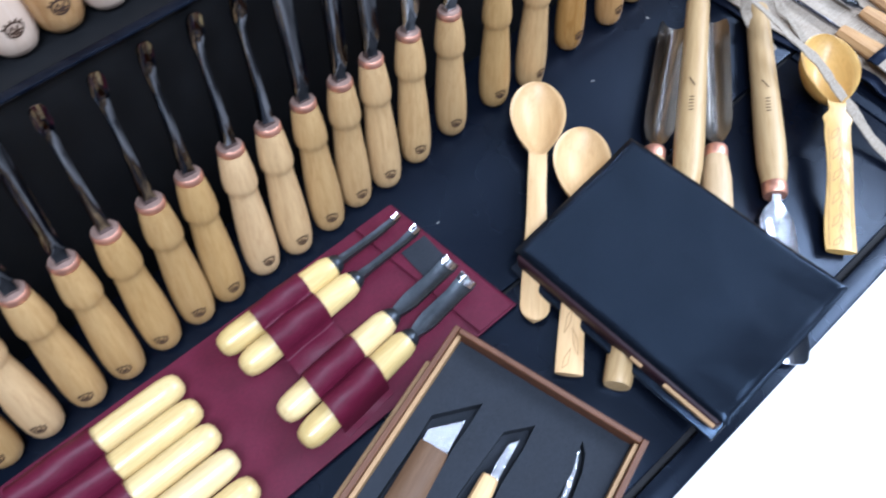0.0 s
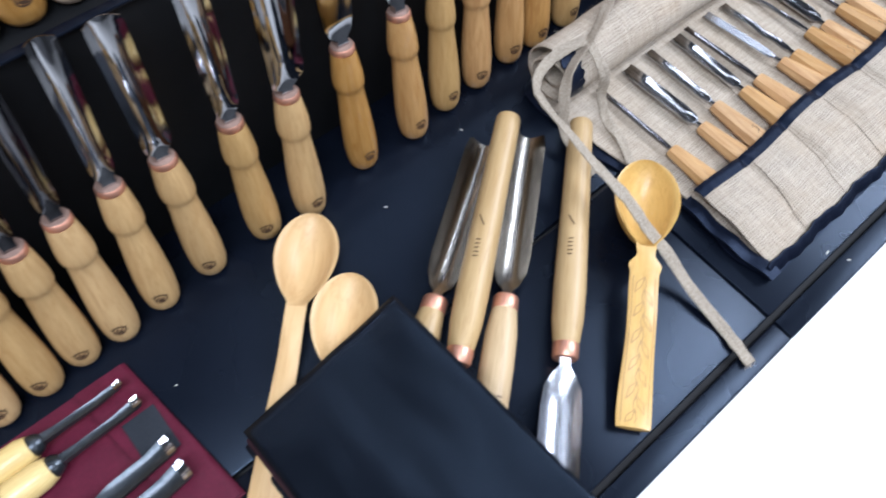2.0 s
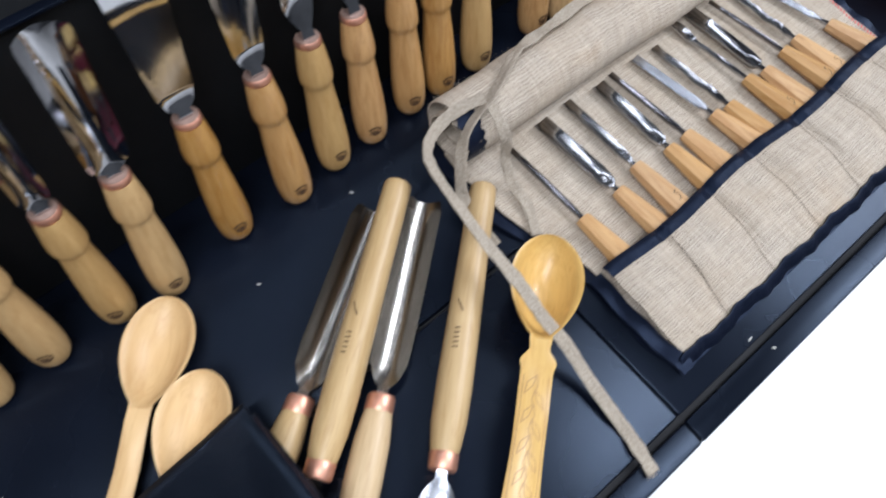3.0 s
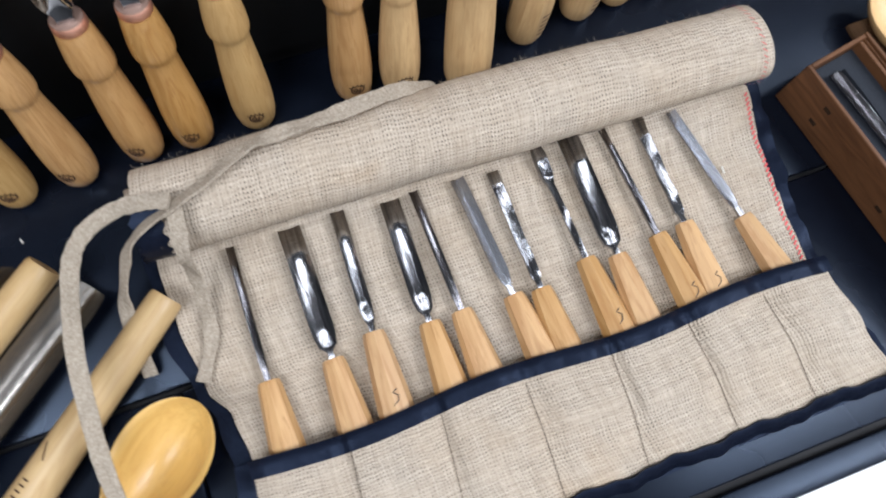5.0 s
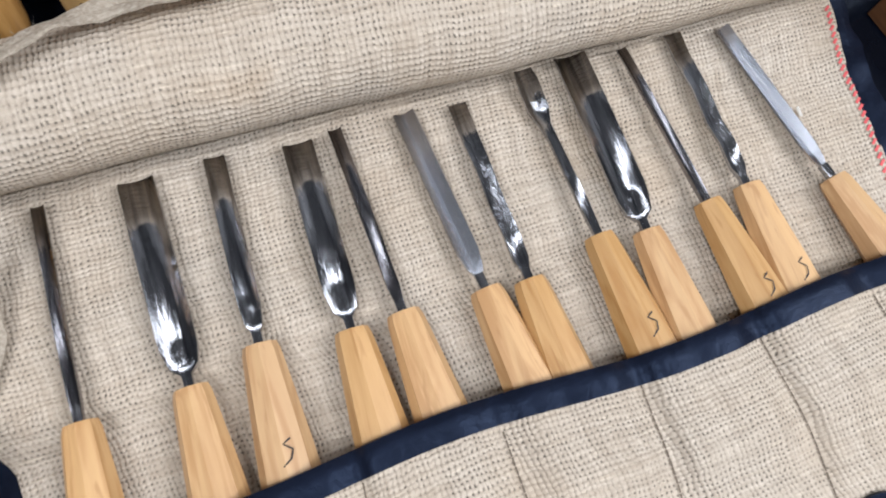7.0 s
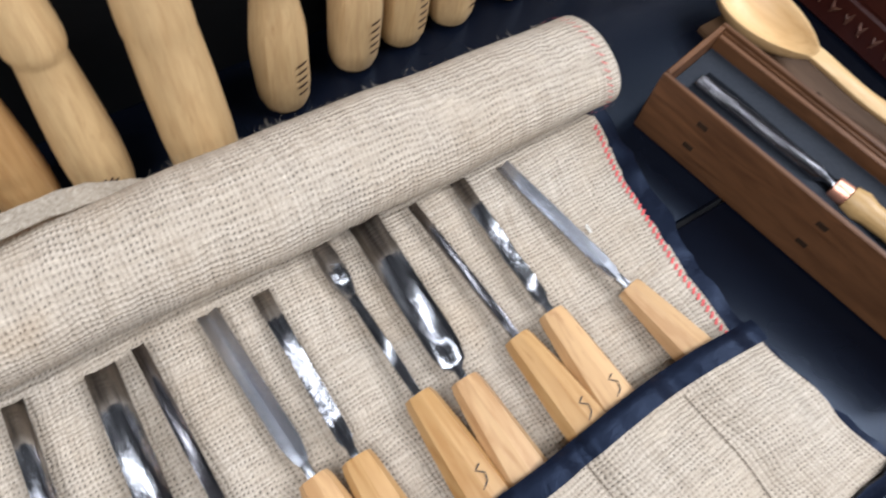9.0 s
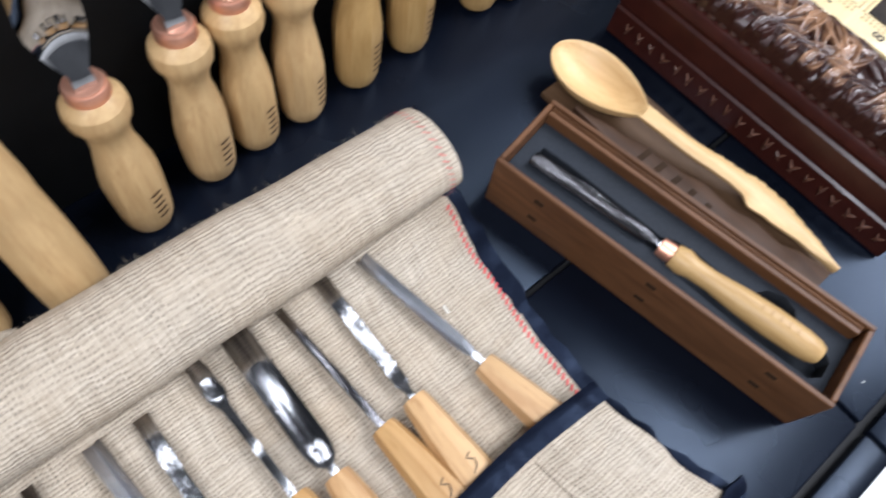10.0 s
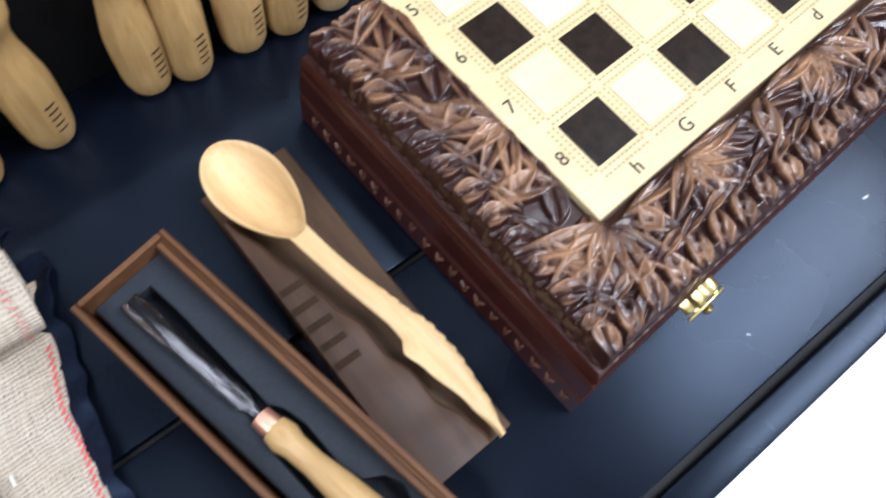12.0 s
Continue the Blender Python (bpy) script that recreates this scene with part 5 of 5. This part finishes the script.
spoon("wooden_spoon", "pale wooden spoon with a fish-backed carved handle", (0.5305, 0.2665), (0.5605, 0.0677), 0.0042, 0.2030, 0.068, 0.0385, 0.0105, 0.0142, M_SPOON, depth=0.0125, rise=0.003, end="fish", bend=0.010)

# ---- carved chess box ----
CH = pose(0.596, 0.054, 0.0004, 0, 0, 3.5)
CW, CD = 0.414, 0.212
chess = thing("chess_box", "carved red-brown folding chess box with cream board", "chess box", "", CH)


def ring(i, z, back=0.0):
    return [(i, i, z), (CW - i, i, z), (CW - i, CD - back, z), (i, CD - back, z)]


part("body", loft([ring(0.0012, 0), ring(0.0, 0.0015), ring(0.0008, 0.0215), ring(0.0022, 0.0228), ring(0.0022, 0.0242), ring(0.0016, 0.0252), ring(0.0030, 0.0405), ring(0.0044, 0.0420), ring(0.0044, 0.0440),
                     ring(0.0036, 0.0455), ring(0.0046, 0.0490), ring(0.0064, 0.0514), ring(0.0190, 0.0526), ring(0.0535, 0.0535)]), M_MAHOG, chess, smooth=30)
part("carved_border", loft([ring(0.0095, 0.0516), ring(0.0150, 0.0545), ring(0.0300, 0.0575), ring(0.0535, 0.0580)]), M_CARVEBED, chess, smooth=30)
part("board", slab(0.0515, CW - 0.0515, 0.0545, CD - 0.001, 0.0580, 0.0650, 0.0006, 1), M_CREAM, chess, "cream maple playing board")
SQ_D = part("dark_square", slab(-0.0135, 0.0135, -0.0135, 0.0135, 0.0651, 0.0656, 0.0002, 1), M_DARKSQ, chess)
SQ_L = part("light_square", slab(-0.0135, 0.0135, -0.0135, 0.0135, 0.0651, 0.0656, 0.0002, 1), M_CREAMSQ, chess)
U0, V0, PITCH = 0.0835, 0.0870, 0.0350
used = set()
for i in range(8):
    for j in range(4):
        src = SQ_D if (i + j) % 2 == 0 else SQ_L
        m = Matrix.Translation((U0 + PITCH * i, V0 + PITCH * j, 0))
        if src in used:
            same_mesh(src.name.split(".")[0], src, chess, m)
        else:
            used.add(src)
            src.matrix_basis = m
dots = bmesh.new()
half = PITCH / 2
for i in range(9):
    for j in range(5):
        for d in (0, 1):
            if (d == 0 and i == 8) or (d == 1 and j == 4):
                continue
            for k in range(11):
                for off in (-0.0017, 0.0017):
                    f = 0.0035 + (PITCH - 0.007) * k / 10
                    a, b = (f, off) if d == 0 else (off, f)
                    cx, cy = U0 + PITCH * i - half + a, V0 + PITCH * j - half + b
                    dots.faces.new([dots.verts.new((cx + 0.0009 * math.cos(q), cy + 0.0009 * math.sin(q), 0.06535)) for q in (0, 1.05, 2.09, 3.14, 4.19, 5.24)])
tagged(part("burnt_dots", dots, surface("scorched_ornament", (0.36, 0.25, 0.125), (0.50, 0.37, 0.20), 0.5, 500, bump_by=0), chess, "burnt dotted borders round the squares", smooth=0), kind="stuff")


def glyph(text, u, v, size=0.0105, turn=0.0):
    c = bpy.data.curves.new("coordinate", "FONT")
    c.body, c.size, c.align_x, c.align_y, c.extrude = text, size, "CENTER", "CENTER", 0.0001
    c.materials.append(M_INK)
    ob = new("coordinate", c)
    ob.parent = chess
    ob.matrix_basis = pose(u, v, 0.0653, 0, 0, turn)


for i, ch in enumerate("hGFEdCBA"):
    glyph(ch, U0 + PITCH * i + 0.001, 0.0622)
for j, ch in enumerate("8765"):
    glyph(ch, 0.0598, V0 + PITCH * j, turn=0)


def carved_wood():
    """Carved relief: dark where it lies low, tan where it stands proud, in uneven patches."""
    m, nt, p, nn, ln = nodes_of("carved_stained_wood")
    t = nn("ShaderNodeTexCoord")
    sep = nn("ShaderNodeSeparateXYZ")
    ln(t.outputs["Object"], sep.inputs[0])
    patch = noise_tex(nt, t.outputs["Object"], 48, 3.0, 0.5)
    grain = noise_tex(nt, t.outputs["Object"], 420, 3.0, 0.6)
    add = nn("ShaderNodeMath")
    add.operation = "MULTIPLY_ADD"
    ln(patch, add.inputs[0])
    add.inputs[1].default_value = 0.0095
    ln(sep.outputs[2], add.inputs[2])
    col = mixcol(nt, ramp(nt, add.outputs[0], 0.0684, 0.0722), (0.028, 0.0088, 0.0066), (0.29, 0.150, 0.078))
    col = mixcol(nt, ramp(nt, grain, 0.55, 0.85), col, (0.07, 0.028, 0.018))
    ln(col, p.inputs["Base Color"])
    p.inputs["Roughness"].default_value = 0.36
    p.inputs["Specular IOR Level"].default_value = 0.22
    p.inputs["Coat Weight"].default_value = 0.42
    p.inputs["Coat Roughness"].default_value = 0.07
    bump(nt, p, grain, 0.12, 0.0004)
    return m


def carved_relief(step=0.0006):
    """Leaves cut into the border: fans from the board's edge, curled leaves between, lobes along the rim."""
    rng = random.Random(21)
    leaves = []

    def add(u, v, ang, size, wide, curl=0.0, high=1.0):
        leaves.append((u, v, radians(ang), size, wide, curl, high * rng.uniform(0.8, 1.12)))

    def fan(u, v, mid, spread, n, size, wide):
        for k in range(n):
            e = k / (n - 1) * 2 - 1
            add(u, v, mid + e * spread, size * (1.0 + 0.42 * abs(e)), wide / (1 + 0.3 * abs(e)), 0.5 * e * abs(e), 1.15)

    def run(place, turn, a, b):
        """Curled leaves and rim lobes from a to b along one side; place(s, d) with d the depth from the rim."""
        s, k = a, 0
        while s < b:
            e = 1 if k % 2 else -1
            add(*place(s, 0.0500), turn + 90 - e * 48 + rng.uniform(-12, 12), 0.034 * rng.uniform(0.85, 1.15), 0.22, 0.6 * e, 0.9)
            add(*place(s + 0.005, 0.0370), turn + e * 38 + rng.uniform(-12, 12), 0.031 * rng.uniform(0.85, 1.15), 0.23, -0.7 * e, 0.85)
            s, k = s + 0.0205, k + 1
        s = a
        while s < b:
            add(*place(s, 0.0245), turn + 52 + rng.uniform(-8, 8), 0.0230, 0.27, 0.55, 1.1)
            add(*place(s + 0.0075, 0.0215), turn + 112 + rng.uniform(-8, 8), 0.0150, 0.24, -0.6, 0.95)
            add(*place(s - 0.004, 0.0285), turn + 8 + rng.uniform(-5, 5), 0.0235, 0.15, 0.3, 1.05)
            s += 0.0158
    run(lambda s, d: (d, s), 90, 0.020, CD)
    run(lambda s, d: (s, d), 180, 0.020, CW - 0.02)
    run(lambda s, d: (CW - d, s), 270, 0.020, CD)
    for c in (0.118, 0.208):
        fan(0.0530, c, 180, 74, 7, 0.029, 0.18)
        fan(CW - 0.0530, c, 0, 74, 7, 0.029, 0.18)
    for c in (0.106, 0.206, 0.306):
        fan(c, 0.0525, 270, 74, 7, 0.029, 0.18)
    fan(0.0535, 0.0528, 225, 52, 6, 0.037, 0.165)
    fan(CW - 0.0535, 0.0528, 315, 52, 6, 0.037, 0.165)
    us, vs = np.arange(0.0090, CW - 0.0089, step), np.arange(0.0062, CD - 0.001, step)
    U, V = np.meshgrid(us, vs, indexing="ij")
    D = np.minimum(np.minimum(U, CW - U), V + 0.0028)
    Z = np.interp(D, [0.009, 0.0105, 0.0150, 0.0515, 0.0575], [0.0530, 0.0585, 0.0598, 0.0604, 0.0575])
    H = np.zeros_like(Z)
    for u, v, ang, size, wide, curl, high in leaves:
        near = np.nonzero((np.abs(U - u) < size * 1.3) & (np.abs(V - v) < size * 1.3) & (D < 0.056))
        x, y = U[near] - u, V[near] - v
        a, b = x * math.cos(ang) + y * math.sin(ang), -x * math.sin(ang) + y * math.cos(ang)
        s = a / size
        b = b - curl * 0.45 * s * s * size
        ok = (s > 0.01) & (s < 0.99)
        sc = np.clip(s, 0.01, 0.99)
        q = np.abs(b) / (wide * size * np.sin(math.pi * sc ** 0.8) ** 0.85 + 1e-5)
        cuts = 0.10 * np.abs(np.sin(q * 4.7 + 5.5 * sc))          # side veins running into the midrib
        body = (0.66 + 0.30 * q - 0.32 * np.exp(-(q / 0.11) ** 2) - cuts) * np.clip((1.04 - q) / 0.14, 0, 1) * np.sin(math.pi * (0.1 + 0.82 * sc)) ** 0.5
        h = np.where(ok & (q < 1.04), body * high * 0.0066, 0)
        H[near] = np.maximum(H[near], h)
    Z = Z + H * np.clip((D - 0.0092) / 0.0018, 0, 1)
    keep = np.minimum(D, V) < 0.0580
    index = -np.ones(U.shape, dtype=int)
    index[keep] = np.arange(keep.sum())
    verts = np.stack([U[keep], V[keep], Z[keep]], axis=1)
    quad = np.stack([index[:-1, :-1], index[1:, :-1], index[1:, 1:], index[:-1, 1:]], axis=-1).reshape(-1, 4)
    quad = quad[(quad >= 0).all(axis=1)]
    me = bpy.data.meshes.new("carved_relief")
    me.from_pydata(verts.tolist(), [], quad.tolist())
    me.polygons.foreach_set("use_smooth", [True] * len(me.polygons))
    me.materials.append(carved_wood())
    ob = new("carved_relief", me)
    ob.parent = chess
    return tagged(ob, "deep leaf carving, dark low down and tan on top")


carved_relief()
BEAD = part("bead", lathe([(0, -0.0022), (0.0022, -0.0012), (0.0024, 0.0004), (0.0016, 0.0016), (0, 0.0020)], 10), M_BEAD, chess)
bead_at = [(0.0092, 0.012 + 0.0078 * k) for k in range(25)] + [(0.0160 + 0.0098 * k, 0.0066) for k in range(39)]
for k, (u, v) in enumerate(bead_at):
    m = Matrix.Translation((u, v, 0.0519)) @ Matrix.Diagonal((0.8, 1.25, 0.7, 1) if k < 25 else (1.5, 0.7, 0.7, 1))
    if k:
        same_mesh("bead", BEAD, chess, m)
    else:
        BEAD.matrix_basis = m
NOTCH = part("carved_notch", loft([[(0.0004, 0.0, -0.0052), (-0.0014, 0.0008, -0.0040), (0.0004, 0.0018, -0.0046)], [(-0.0002, 0.0010, 0.0010), (-0.0016, 0.0020, 0.0006), (0.0004, 0.0034, 0.0000)], [(0.0004, 0.0034, 0.0046), (-0.0008, 0.0038, 0.0044), (0.0004, 0.0042, 0.0042)]]), M_NOTCH, chess, smooth=0)
rng = random.Random(31)
for k in range(40):
    m = Matrix.Translation((0.0004, 0.008 + 0.0100 * (k // 2) + 0.0024 * (k % 2), 0.0125)) @ Matrix.Diagonal((1, (1 - 2 * (k % 2)) * rng.uniform(0.7, 1.2), rng.uniform(0.6, 1.05), 1)) @ pose(0, 0, 0, rng.uniform(-14, 14))
    if k:
        same_mesh("carved_notch", NOTCH, chess, m)
    else:
        NOTCH.matrix_basis = m
def facing(u, z, v=0.0):
    """A pose on the front wall, local z pointing out of the box."""
    return Matrix(((1, 0, 0, u), (0, 0, -1, v), (0, 1, 0, z), (0, 0, 0, 1)))


lobed = [(0.0105 * math.cos(a) * (1 + 0.16 * math.cos(6 * a)), 0.0072 * math.sin(a) * (1 + 0.16 * math.cos(6 * a))) for a in (2 * math.pi * k / 48 for k in range(48))]
latch = part("latch_plate", loft([[(x * f, y * f, z) for x, y in lobed] for f, z in ((1.0, -0.0035), (1.0, 0.0022), (0.9, 0.0029), (0.55, 0.0031))], m=facing(0.0740, 0.0400)), M_BRASS, chess, "small embossed brass latch", smooth=50)
for du, dz in ((-0.0070, 0.0), (0.0070, 0.0)):
    part("latch_pin", lathe([(0.0017, 0.0028), (0.0016, 0.0040), (0.0009, 0.0046), (0, 0.0047)], 12, m=facing(0.0740 + du, 0.0400 + dz)), M_BRASS, latch)
hook = [[(x, 0.0011 * math.cos(b) + 0.0022 * math.sin(math.pi * k / 14), 0.0048 + 0.0009 * math.sin(b)) for b in (2 * math.pi * q / 8 for q in range(8))] for k, x in ((k, -0.0125 + 0.025 * k / 14) for k in range(15))]
part("latch_hook", loft(hook, m=facing(0.0740, 0.0385)), M_BRASS, latch, smooth=60)
part("latch_knob", lathe([(0.0018, 0.0028), (0.0022, 0.0060), (0.0030, 0.0072), (0.0022, 0.0088), (0, 0.0092)], 14, m=facing(0.0740, 0.0365)), M_BRASS, latch)

# ---- crumbs and chips on the table ----
rng = random.Random(5)
for x, y, s in ((-0.057, 0.282, 1.0), (-0.155, 0.263, 0.9), (0.588, -0.007, 1.3), (0.815, 0.040, 1.3), (0.0990, -0.0090, 1.0), (-0.359, 0.243, 0.6), (0.0910, 0.0060, 1.2), (0.377, 0.183, 1.5), (0.529, 0.015, 0.6), (0.699, 0.026, 0.6)):
    bm = loft([[(-0.0022, -0.0006, 0), (-0.0018, 0.0007, 0), (-0.002, 0.0, 0.0006)], [(0.0021, -0.0004, 0.0001), (0.0017, 0.0008, 0), (0.0019, 0.0002, 0.0007)]])
    tagged(part("wood_chip", bm, M_CHIP, None, smooth=0), "tiny pale wood shaving on the table", "shaving", "crumbs on the table").matrix_basis = pose(x, y, 0.0065 if x == 0.377 else 0.0003, 0, 0, rng.uniform(0, 180)) @ Matrix.Diagonal((s * 0.8, s * 0.8, s * 0.8, 1))
